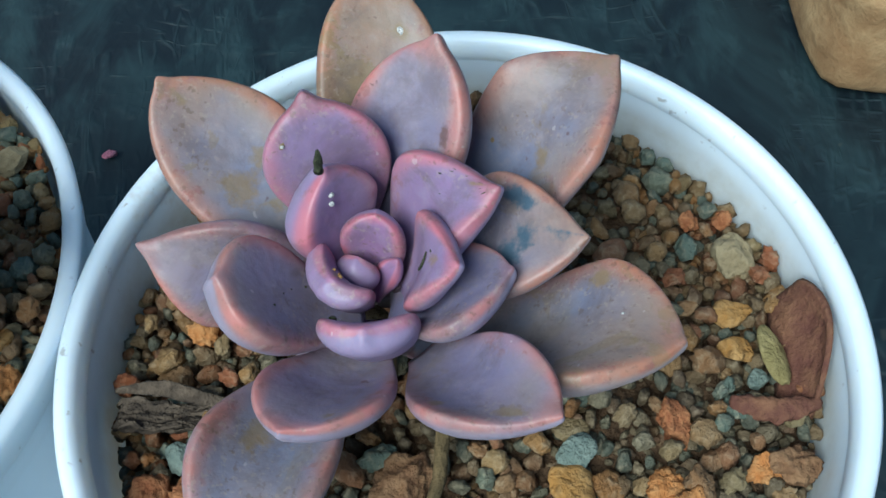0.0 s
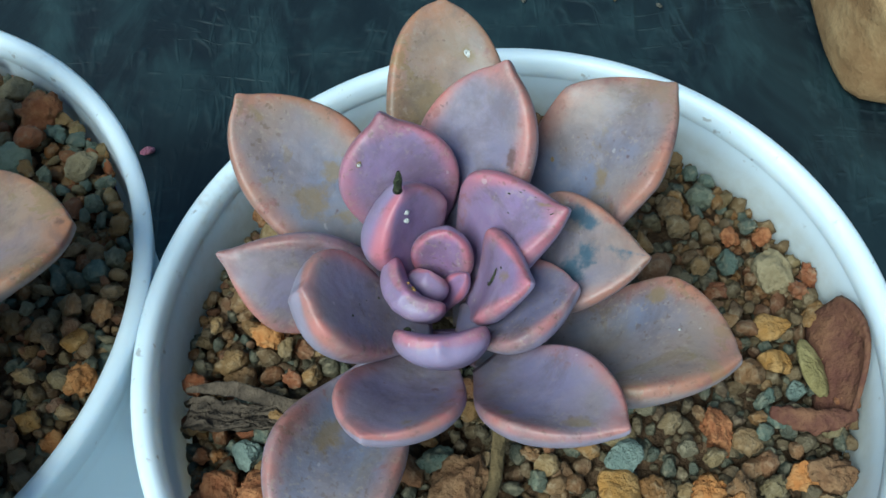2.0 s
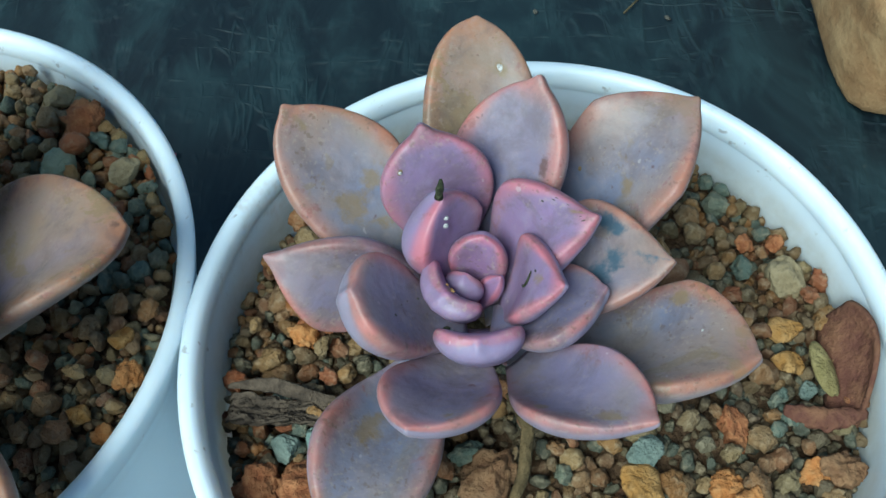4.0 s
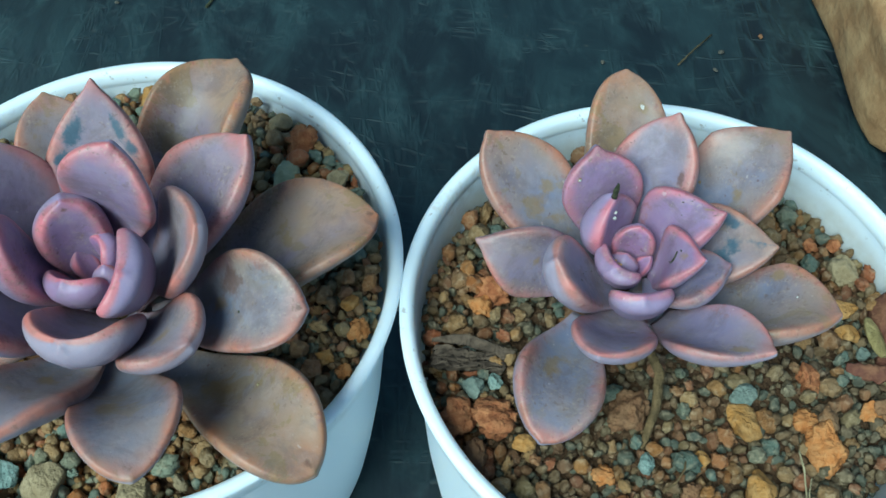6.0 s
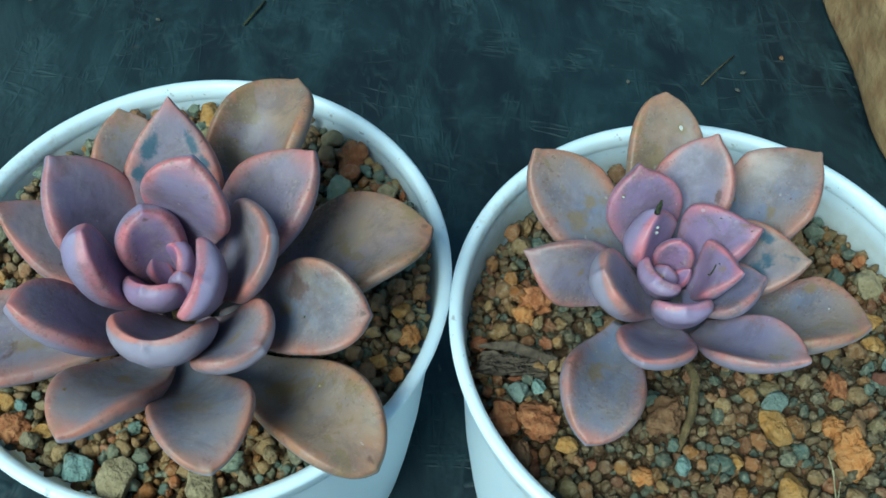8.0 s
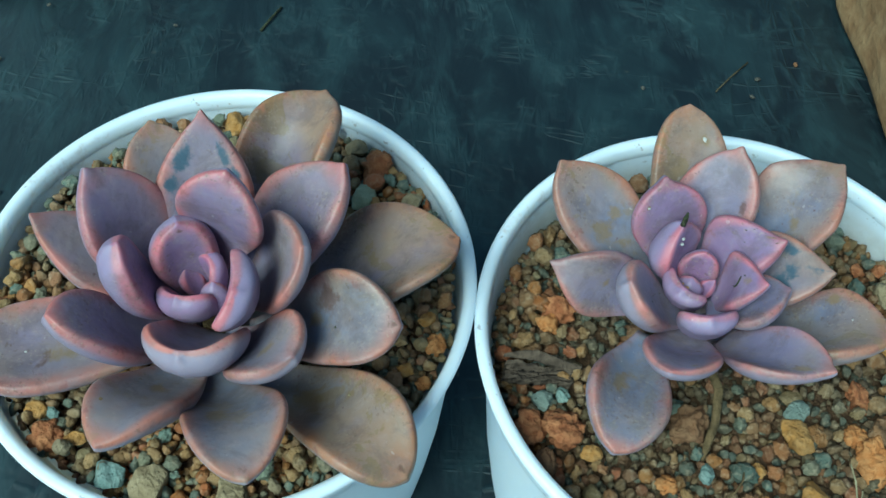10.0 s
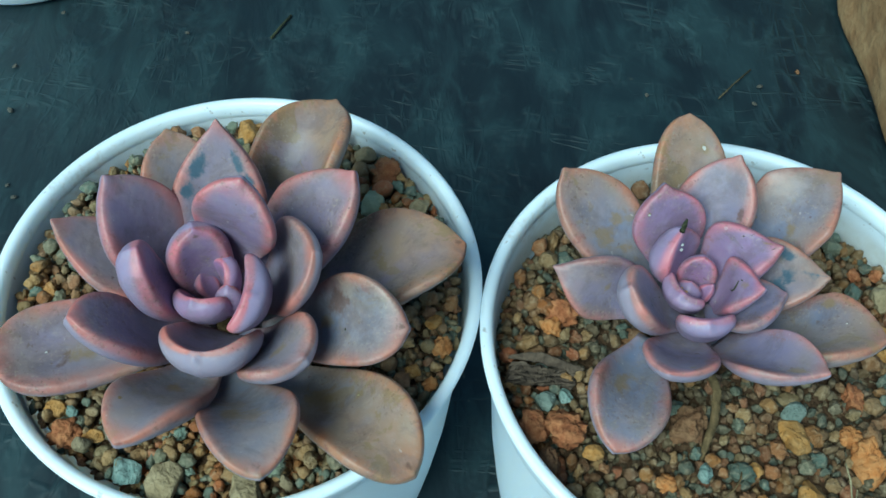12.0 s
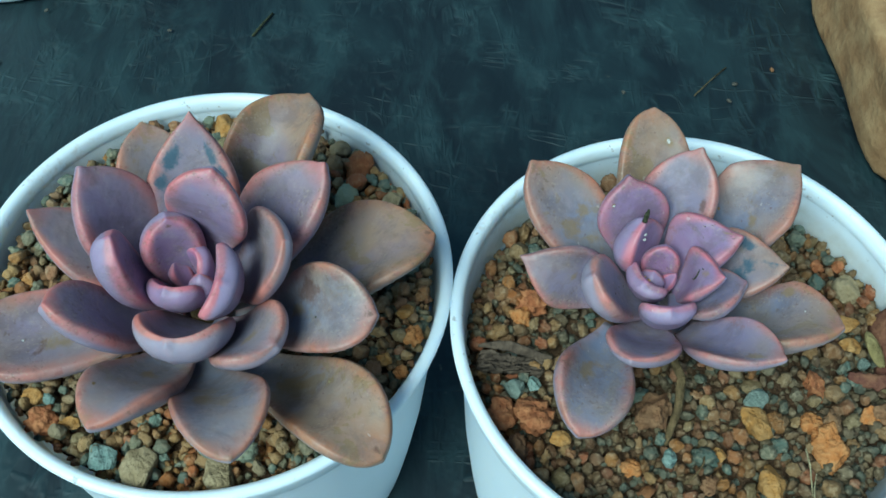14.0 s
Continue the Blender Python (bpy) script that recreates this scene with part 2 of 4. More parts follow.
    b.inputs["Subsurface Radius"].default_value = (0.0022, 0.0011, 0.0009)
    b.inputs["Subsurface Scale"].default_value = 1.0
    bump(nt, b, calc(nt, "ADD", calc(nt, "ADD", calc(nt, "MULTIPLY", soft, 2.0), calc(nt, "MULTIPLY", mid, 0.4)), calc(nt, "MULTIPLY", fine, 0.25)), 0.4, 0.0006)
    return m


SHEET = sheet_material()
WHITE = pot_material()
STONE = stone_material("mixed_gravel", False, 0.30, 0.53)
GRIT = stone_material("mixed_grit", True, 0.70, 0.36)
COOL_STONE = stone_material("grey_green_gravel", False, 0.34, 0.74)
COOL_GRIT = stone_material("grey_green_grit", True, 0.50, 0.66)
SOIL = plain_stone("brown_soil", (0.06, 0.033, 0.016), (0.12, 0.07, 0.035), 900)
LEAF = leaf_material()
BROWN = plain_stone("brown_stone", (0.17, 0.085, 0.04), (0.26, 0.15, 0.075), 500)
TAN = plain_stone("tan_scurf", (0.20, 0.135, 0.06), (0.30, 0.21, 0.12), 700)
SLATE = plain_stone("blue_grey_stain", (0.05, 0.085, 0.14), (0.095, 0.135, 0.185), 800)
TEAL = plain_stone("grey_teal_stone", (0.16, 0.23, 0.205), (0.26, 0.33, 0.29), 500)
PALEGREEN = plain_stone("pale_green_rock", (0.27, 0.30, 0.20), (0.36, 0.37, 0.25), 400)
RED = plain_stone("red_brown_stone", (0.25, 0.085, 0.032), (0.42, 0.19, 0.08), 500)
ORANGE = plain_stone("orange_stone", (0.40, 0.155, 0.042), (0.47, 0.24, 0.09), 500)
OCHRE = plain_stone("ochre_stone", (0.36, 0.18, 0.045), (0.43, 0.255, 0.095), 500)
GREY = plain_stone("grey_green_stone", (0.13, 0.165, 0.14), (0.21, 0.25, 0.21), 500)
PALE = plain_stone("pale_tan_stone", (0.24, 0.185, 0.10), (0.33, 0.265, 0.155), 400)
BARK = plain_stone("dry_bark", (0.055, 0.040, 0.028), (0.125, 0.092, 0.064), 420)
WITHERED = plain_stone("withered_leaf", (0.10, 0.038, 0.026), (0.18, 0.085, 0.045), 260)
STEMGREEN = plain_stone("dry_stem", (0.085, 0.06, 0.026), (0.16, 0.11, 0.05), 400)
SANDSTONE = plain_stone("tan_sandstone", (0.24, 0.135, 0.06), (0.36, 0.235, 0.115), 90)
BUD = plain_stone("dried_bud", (0.035, 0.04, 0.02), (0.09, 0.10, 0.05), 1500)
DUST = plain_stone("pale_crumb", (0.08, 0.078, 0.065), (0.14, 0.13, 0.105), 900)
SPECK = plain_stone("white_speck", (0.6, 0.58, 0.55), (0.75, 0.73, 0.7), 900)
BUDBROWN = plain_stone("dry_stalk", (0.06, 0.05, 0.025), (0.12, 0.095, 0.05), 700)
STRAW = plain_stone("pale_straw", (0.30, 0.26, 0.15), (0.42, 0.37, 0.22), 700)
PINKBIT = plain_stone("pink_scrap", (0.42, 0.14, 0.2), (0.5, 0.22, 0.28), 900)


# ---- building tools ----
def link_mesh(name, bm, mat, smooth=True):
    me = bpy.data.meshes.new(name)
    bm.to_mesh(me)
    bm.free()
    me.materials.append(mat)
    if smooth:
        for p in me.polygons:
            p.use_smooth = True
    return me


def part(name, bm, mat, parent=None, label="", smooth=True):
    ob = new(name, link_mesh(name, bm, mat, smooth))
    ob.parent = parent
    if label:
        ob["label"] = label
    return ob


def holder(name, at, label, category, group="", kind=""):
    ob = new(name)
    ob.empty_display_size = 0.01
    ob.location = at
    return tagged(ob, label, category, group, kind)


def grid_faces(bm, rows, close=True):
    for a, b in zip(rows, rows[1:]):
        n = len(a)
        for i in range(n if close else n - 1):
            j = (i + 1) % n
            bm.faces.new((a[i], a[j], b[j], b[i]))


def lathe(profile, steps=128):
    bm = bmesh.new()
    rows = []
    for r, z in profile:
        rows.append([bm.verts.new((r * math.cos(2 * math.pi * i / steps), r * math.sin(2 * math.pi * i / steps), z)) for i in range(steps)])
    grid_faces(bm, rows)
    bm.faces.new(list(reversed(rows[0])))
    bm.faces.new(rows[-1])
    bmesh.ops.recalc_face_normals(bm, faces=bm.faces)
    return bm


def tube(points, radii, steps=10):
    bm = bmesh.new()
    rows = []
    pts = [Vector(p) for p in points]
    for i, p in enumerate(pts):
        d = (pts[min(i + 1, len(pts) - 1)] - pts[max(i - 1, 0)]).normalized()
        s = d.orthogonal().normalized()
        t = d.cross(s)
        rows.append([bm.verts.new(p + (s * math.cos(2 * math.pi * k / steps) + t * math.sin(2 * math.pi * k / steps)) * radii[i]) for k in range(steps)])
    grid_faces(bm, rows)
    bm.faces.new(list(reversed(rows[0])))
    bm.faces.new(rows[-1])
    bmesh.ops.recalc_face_normals(bm, faces=bm.faces)
    return bm


def worn(rng, size, cuts=2, planes=12, rough=0.08, hard=16):
    """An angular stone with worn edges: a soft meeting of random planes."""
    bm = bmesh.new()
    bmesh.ops.create_icosphere(bm, subdivisions=cuts, radius=1.0)
    sides = [(Vector((rng.gauss(0, 1), rng.gauss(0, 1), rng.gauss(0, 1))).normalized(), rng.uniform(0.62, 1.0)) for _ in range(planes)]
    off = Vector((rng.uniform(0, 50), rng.uniform(0, 50), rng.uniform(0, 50)))
    for v in bm.verts:
        d = v.co.normalized()
        k = sum((max(0.0, n.dot(d)) / h) ** hard for n, h in sides) + 0.9 ** hard
        r = k ** (-1 / hard) * (1 + rough * noise.fractal(d * 2.2 + off, 0.8, 2.0, 3))
        v.co = Vector((d.x * size[0], d.y * size[1], d.z * size[2])) * r
    return bm


def lump(rng, size, rough=0.12, freq=1.2, cuts=3):
    """A worn stone: a sphere pushed in and out by noise."""
    bm = bmesh.new()
    bmesh.ops.create_icosphere(bm, subdivisions=cuts, radius=1.0)
    off = Vector((rng.uniform(0, 50), rng.uniform(0, 50), rng.uniform(0, 50)))
    for v in bm.verts:
        k = 1 + rough * noise.fractal(v.co * freq + off, 0.8, 2.0, 3)
        v.co = Vector((v.co.x * size[0], v.co.y * size[1], v.co.z * size[2])) * k
    return bm


MM = 0.001


def mm(*p):
    return Vector(p) * MM


# ---- the dark sheet ----
def sheet():
    axis = sorted(set([round(-0.45 + 0.006 * i, 4) for i in range(151)] + [s * d for s in (-1, 1) for d in (0.6, 0.9, 1.5, 3, 8, 25)]))
    bm = bmesh.new()
    rows = []
    for y in axis:
        row = []
        for x in axis:
            near = max(0.0, 1 - max(abs(x), abs(y)) / 0.45)
            h = noise.fractal(Vector((x * 14, y * 9, 0.3)), 0.9, 2.0, 4) * 0.0012 * min(1, near * 4)
            row.append(bm.verts.new((x - 0.05, y + 0.08, min(h, 0.0004) - 0.0008)))
        rows.append(row)
    grid_faces(bm, rows, False)
    ob = new("ground", link_mesh("ground", bm, SHEET))
    return tagged(ob, "dark blue-grey creased plastic sheet with dust and scratches", "ground sheet", kind="structure")


sheet()

RIM_Z, RIM_R = 0.0888, 0.0500
LEFT = (-0.0991, 0.0109)


def ring(profile_, steps=128):
    bm = bmesh.new()
    rows = [[bm.verts.new((r * math.cos(2 * math.pi * i / steps), r * math.sin(2 * math.pi * i / steps), z)) for i in range(steps)] for r, z in profile_]
    grid_faces(bm, rows + [rows[0]])
    bmesh.ops.recalc_face_normals(bm, faces=bm.faces)
    return bm


def pot_meshes():
    r, h = RIM_R, RIM_Z
    wall = lathe([(0.0370, 0.0), (0.0384, 0.0004), (0.0392, 0.0015), (0.0406, 0.008), (0.0422, 0.020), (0.0444, 0.040), (0.0475, h - 0.0062), (0.0476, h - 0.0020),
                  (0.0476, h - 0.0013), (0.04748, h - 0.0012), (0.0474, h - 0.0015), (0.0472, h - 0.0026), (0.0470, h - 0.0040), (0.0459, h - 0.0125), (0.0385, 0.004), (0.037, 0.003)])
    lip = ring([(0.0477, h - 0.0078), (0.0486, h - 0.0073), (0.0489, h - 0.0064), (r - 0.0001, h - 0.0012), (r - 0.0001, h - 0.0006), (r - 0.0006, h),
                (r - 0.0016, h + 0.0001), (0.0480, h - 0.0001), (0.0476, h - 0.0004), (0.0473, h - 0.0010), (0.0471, h - 0.0022), (0.04698, h - 0.0036), (0.0472, h - 0.0040)])
    return link_mesh("wall", wall, WHITE), link_mesh("lip", lip, WHITE)


WALL_MESH, LIP_MESH = pot_meshes()


def pot(at, label):
    ob = holder("plant_pot", (at[0], at[1], 0), label, "plant pot", "white plastic pots")
    for name, me in (("wall", WALL_MESH), ("lip", LIP_MESH)):
        new(name, me).parent = ob
    return ob


pot((0, 0), "white plastic plant pot with stained lip, filled with gravel")
pot(LEFT, "clean white plastic plant pot holding a large purple succulent")
pot((-0.222, 0.225), "white plastic plant pot standing further back on the sheet")


# ---- leaves ----
def profile(u, shape, foot=0.34):
    """The width along a leaf, from 0 to 1; shape: where it is widest, and two powers that round its end."""
    wide, p, q = shape
    a = min(u / wide, 1)
    b = min(1.0, max(0.0, (u - wide) / (1 - wide)))
    return (foot + (1 - foot) * math.sin(a * math.pi / 2) ** 1.3) * max(0.0, 1 - b ** p) ** q


def leaf(plant, base, tip, width, twist, bend, roll, shape, thick, tint, spike=0.5, label=""):
    """One fleshy leaf from base to tip (millimetres). width: along its curved section; twist: degrees about its length;
    bend: how far its middle hangs, how its end curls up and how far it swings aside; roll: the half angle of its section in radians."""
    B, T = Vector(base), Vector(tip)
    d = (T - B).normalized()
    T = T - d * (0.3 * spike)
    a = T - B
    L = a.length
    s = d.cross(Vector((0, 0, 1))).normalized()
    n = s.cross(d)
    c, q = math.cos(radians(twist)), math.sin(radians(twist))
    s, n = s * c + n * q, n * c - s * q
    sag, curl, swing = bend
    bow = 2 * roll / width
    rng = random.Random(round(base[0] * 91 + tip[1] * 37 + width * 11))
    ph, lobe = rng.uniform(0, 6.28), rng.uniform(5, 8)

    def middle(u):
        h = 4 * u * (1 - u) * L
        return B + a * u + n * (h * (curl * (2 * u - 1) - sag)) + s * (h * swing)

    def skin(u, x, up):
        """The point of the leaf at u along and x across it, up thicknesses above its middle layer."""
        f = profile(u, shape)
        th = thick * (0.55 + 0.45 * math.sin(min(u / 0.7, 1) * math.pi / 2)) * min(1, f ** 0.6 + 0.03)
        an = roll * f * x * (1 + 0.022 * math.sin(lobe * u + ph + (2 if x > 0 else 0)))
        lat, high = math.sin(an) / bow - up * th * math.sin(an), (1 - math.cos(an)) / bow + up * th * math.cos(an)
        p = middle(u) + s * lat + n * high
        near = max(0.0, (u - 0.8) / 0.2) ** 1.5 * math.exp(-((lat / (0.55 + 0.5 * spike)) ** 2))
        return p + (d + n * 0.2) * (spike * near)

    bm = bmesh.new()
    layer = bm.loops.layers.uv.new("leaf")
    where = {}
    faceup, under = [], []
    rows = []
    N, K = 46, 44
    for i in range(N):
        u = 1 - (1 - i / (N - 0.05)) ** 1.7
        row = []
        for k in range(K):
            t = 2 * math.pi * k / K
            x, y = math.cos(t), math.sin(t)
            x = math.copysign(abs(x) ** 0.62, x)
            up = 0.25 * abs(y) ** 0.8 if y > 0 else -0.50 * abs(y) ** 0.7 - 0.36 * (1 - abs(x) ** 1.8)
            vert = bm.verts.new(skin(u, x, up) * MM)
            where[vert] = (u, 0.5 + 0.5 * x) if y > 0 else (u * (1 - 0.13 * min(1, 3 * abs(y))), 0.5 + 0.5 * x * (1 - 0.45 * abs(y)))
            faceup.append((u, x) if y >= 0 else None)
            under.append(max(0.0, -y))
            row.append(vert)
        rows.append(row)
    end = bm.verts.new(skin(1.0, 0.0, 0.0) * MM)
    where[end] = (1.0, 0.5)
    grid_faces(bm, rows)
    for k in range(K):
        bm.faces.new((rows[-1][k], rows[-1][(k + 1) % K], end))
    bm.faces.new(list(reversed(rows[0])))
    bmesh.ops.recalc_face_normals(bm, faces=bm.faces)
    for face in bm.faces:
        for lp in face.loops:
            lp[layer].uv = where[lp.vert]
    off = plant.location
    bmesh.ops.translate(bm, verts=bm.verts, vec=-off)
    ob = part("leaf", bm, LEAF, plant, label)
    ob.color = (*tint, 1)

    def top(u, x, lift=0.05):
        up = 0.25 * math.sqrt(max(0, 1 - abs(x) ** 3.2)) ** 0.8
        return (skin(u, x, up) + n * lift) * MM - off

    faceup.append((1.0, 0.0))
    marks = ob.data.attributes.new("marks", "FLOAT_COLOR", "POINT")
    marks.data.foreach_set("color", [v for a in under + [0.0] for v in (0.0, 0.0, 0.0, a)])
    SURFACE[ob.name] = (top, L, width, faceup)
    return ob


SURFACE = {}


CHANNEL = {"tan_scurf": 0, "ochre_stone": 0, "blue_grey_stain": 1}


def stain(on, u0, x0, r, mat, name="", label="", long=1.0, ragged=0.35, lift=0.07):
    """A soft-edged stain of radius r (millimetres) in a leaf's skin; the smallest specks lie on it as flakes."""
    top, L, width, faceup = SURFACE[on.name]
    if r >= 0.6:
        data = on.data.attributes["marks"].data
        ch = CHANNEL.get(mat.name, 2)
        for i, at in enumerate(faceup):
            if at:
                e = math.hypot((at[0] - u0) * L / long, (at[1] - x0) * width / 2) / (r * 1.35)
                if e < 1:
                    col = list(data[i].color)
                    col[ch] = max(col[ch], (1 - e) ** 0.7)
                    data[i].color = col
        return on
    sd = u0 * 97 + x0 * 31
    bm = bmesh.new()
    K = 12
    row = []
    for k in range(K):
        t = 2 * math.pi * k / K
        e = r * (1 + ragged * noise.noise(Vector((math.cos(t) * 1.3, math.sin(t) * 1.3, sd))))
        row.append(bm.verts.new(top(min(0.985, u0 + e * math.cos(t) / L), min(0.95, max(-0.95, x0 + e * math.sin(t) / (width / 2))), -0.03)))
    mid = bm.verts.new(top(u0, x0, lift + 0.05))
    for k in range(K):
        bm.faces.new((mid, row[k], row[(k + 1) % K]))
    bmesh.ops.recalc_face_normals(bm, faces=bm.faces)
    return part(name or "speck", bm, mat, on, label)


def grain_on(on, u, x, r, mat, name="grain", label="", tall=0.8):
    """A crumb of dirt that sticks to a leaf."""
    rng = random.Random(round(u * 517 + x * 213 + r * 99))
    bm = worn(rng, (r * MM, r * MM * 0.8, r * MM * tall), 2, 9, 0.3)
    bmesh.ops.translate(bm, verts=bm.verts, vec=SURFACE[on.name][0](u, x, r * tall * 0.45))
    return part(name, bm, mat, on, label)


SMALL = holder("succulent_plant", mm(-11.5, -1.5, 78), "small grey-lilac rosette succulent with pink and orange leaf margins", "succulent", "rosette succulents")
LARGE = holder("succulent_plant", mm(-97, -4.3, 82), "large dense purple rosette succulent with thick pink-edged leaves", "succulent", "rosette succulents")
r1 = leaf(SMALL, (-14.1, 1.7, 90.7), (-34.3, 23.5, 110.1), 16.9, 6, (0.044, -0.048, 0.051), 0.47, (0.67, 1.67, 0.68), 4.7, (0.10, 0.75, 0.0), 0.6)
r2 = leaf(SMALL, (-11.5, 3.0, 90.1), (-9.1, 35.4, 113.4), 15.9, -9, (0.036, 0.039, 0.029), 0.59, (0.60, 2.49, 0.57), 4.3, (0.10, 1.00, 0.0), 0.3)
r3 = leaf(SMALL, (-12.6, 4.6, 93.1), (-2.1, 22.2, 116.4), 15.8, 8, (0.048, 0.024, 0.000), 0.53, (0.63, 2.02, 0.73), 4.8, (0.30, 0.25, 0.0), 0.7)
r4 = leaf(SMALL, (-8.1, 6.3, 89.4), (18.5, 22.3, 111.7), 18.8, 3, (0.036, 0.157, 0.015), 0.66, (0.75, 1.30, 0.76), 4.3, (0.10, 0.60, 0.0), 0.5)
r5 = leaf(SMALL, (-13.3, 6.6, 98.5), (-16.7, 15.6, 115.1), 14.2, 12, (0.063, 0.089, 0.030), 0.28, (0.60, 2.08, 0.65), 4.6, (0.68, 0.00, 0.0), 1.2)
r6 = leaf(SMALL, (-11.5, 3.0, 100.3), (-14.3, 7.2, 113.5), 11.6, -13, (0.120, 0.056, -0.025), 0.55, (0.59, 1.32, 0.65), 5.2, (0.68, 0.00, 0.0), 0.4)
r7 = leaf(SMALL, (-8.6, 3.1, 97.9), (3.3, 4.0, 112.9), 14.0, -13, (-0.020, 0.091, -0.152), 0.76, (0.54, 1.56, 0.75), 4.6, (0.68, 0.00, 0.0), 0.9)
r8 = leaf(SMALL, (-8.7, 2.5, 93.5), (12.6, 0.1, 109.1), 15.1, -12, (0.030, 0.061, -0.126), 0.52, (0.62, 1.73, 0.85), 4.1, (0.15, 0.70, 0.0), 0.4)
r9 = leaf(SMALL, (-7.3, -1.0, 100.1), (-1.3, -4.5, 112.2), 11.4, -23, (-0.020, 0.100, -0.142), 0.73, (0.58, 1.30, 0.71), 3.3, (0.68, 0.00, 0.0), 0.9)
r10 = leaf(SMALL, (-8.4, -2.6, 100.4), (4.5, -2.5, 107.6), 13.7, 21, (0.035, 0.022, 0.064), 0.47, (0.60, 1.59, 0.66), 3.6, (0.30, 0.25, 0.0), 0.5)
r11 = leaf(SMALL, (-6.2, -1.7, 91.5), (21.3, -11.3, 106.8), 20.2, 16, (0.040, 0.088, -0.017), 0.68, (0.69, 1.49, 0.70), 4.3, (0.10, 0.70, 0.0), 0.3)
r12 = leaf(SMALL, (-5.0, -6.1, 96.0), (7.2, -20.1, 110.9), 14.2, 2, (-0.020, 0.008, 0.075), 0.90, (0.58, 1.71, 0.75), 3.3, (0.35, 0.30, 0.0), 0.9)
r13 = leaf(SMALL, (-11.3, -3.5, 96.8), (-19.0, -19.3, 108.6), 14.2, -9, (0.076, 0.049, -0.052), 0.68, (0.62, 2.09, 0.64), 3.2, (0.35, 0.25, 0.0), 0.4)
r14 = leaf(SMALL, (-16.3, -2.4, 89.3), (-26.9, -27.9, 95.2), 16.9, 7, (0.020, 0.083, 0.028), 0.99, (0.60, 1.80, 0.63), 4.4, (0.10, 0.35, 0.0), 0.4)
r15 = leaf(SMALL, (-14.5, 0.8, 93.5), (-36.3, 5.5, 103.1), 14.1, 52, (0.044, 0.163, 0.021), 0.64, (0.60, 1.52, 0.85), 3.9, (0.35, 0.35, 0.0), 0.8)
r16 = leaf(SMALL, (-11.7, -3.2, 98.4), (-25.0, -5.0, 113.1), 12.7, 3, (0.086, 0.031, 0.034), 0.47, (0.67, 2.57, 0.58), 4.8, (0.30, 0.25, 0.0), 0.6)
r17 = leaf(SMALL, (-10.0, -2.4, 96.9), (-11.0, -10.0, 109.7), 10.6, -8, (0.068, 0.096, -0.024), 0.54, (0.73, 2.84, 0.50), 3.4, (0.68, 0.00, 0.0), 0.4)
r18 = leaf(SMALL, (-11.6, -0.3, 98.7), (-14.5, -3.0, 108.0), 9.3, 2, (0.001, 0.049, 0.069), 0.86, (0.72, 2.96, 0.50), 3.0, (0.85, 0.00, 0.0), 0.4)
r19 = leaf(SMALL, (-10.6, 1.0, 98.4), (-9.6, 4.4, 108.8), 7.2, -3, (0.060, 0.060, -0.018), 0.69, (0.60, 2.47, 0.60), 2.8, (0.85, 0.00, 0.0), 0.2)
r20 = leaf(SMALL, (-10.2, -1.0, 99.5), (-7.5, 0.9, 104.9), 2.7, -11, (0.038, 0.027, -0.062), 0.79, (0.58, 1.80, 0.63), 1.8, (0.85, 0.00, 0.0), 0.2)
r21 = leaf(SMALL, (-11.7, 1.0, 99.9), (-11.8, 0.8, 105.8), 4.7, -0, (0.065, 0.000, 0.000), 0.78, (0.62, 2.10, 0.62), 2.6, (0.85, 0.00, 0.0), 0.2)
l1 = leaf(LARGE, (-101.1, -2.3, 94.6), (-116.1, 8.5, 124.4), 17.5, -9, (0.062, 0.071, 0.012), 0.47, (0.67, 1.72, 0.72), 5.0, (0.50, 0.15, 1.0), 0.7)
l2 = leaf(LARGE, (-99.8, -0.4, 104.3), (-91.4, 3.7, 130.7), 15.4, -50, (0.063, 0.209, 0.043), 0.50, (0.67, 2.34, 0.66), 3.9, (0.55, 0.05, 1.0), 0.5)
l3 = leaf(LARGE, (-97.9, -1.3, 92.4), (-98.8, 21.3, 124.8), 17.9, -2, (0.047, 0.018, -0.017), 0.53, (0.62, 1.67, 0.93), 5.2, (0.30, 0.25, 1.0), 0.8)
l4 = leaf(LARGE, (-99.5, -2.3, 91.2), (-111.0, 28.0, 114.3), 17.5, -11, (0.061, 0.004, 0.014), 0.52, (0.62, 2.14, 0.63), 4.3, (0.10, 0.75, 1.0), 0.5)
l5 = leaf(LARGE, (-97.7, 0.2, 90.8), (-79.4, 39.1, 111.3), 21.1, 4, (0.028, 0.120, -0.019), 1.27, (0.69, 2.53, 0.64), 4.4, (0.40, 1.00, 1.0), 0.5)
l6 = leaf(LARGE, (-95.4, -2.8, 96.2), (-73.9, 13.1, 121.2), 17.5, -4, (0.017, -0.002, -0.036), 0.68, (0.68, 1.57, 0.71), 5.2, (0.42, 0.25, 1.0), 0.5)
l7 = leaf(LARGE, (-93.2, -4.5, 91.9), (-53.5, 8.9, 105.5), 26.9, 15, (0.036, 0.105, -0.067), 0.60, (0.63, 2.14, 0.63), 4.1, (0.40, 1.00, 1.0), 0.3)
l8 = leaf(LARGE, (-91.1, -6.7, 96.3), (-63.7, -13.5, 112.6), 17.1, -26, (0.032, 0.142, -0.062), 0.70, (0.65, 2.71, 0.64), 3.7, (0.05, 0.40, 1.0), 0.4)
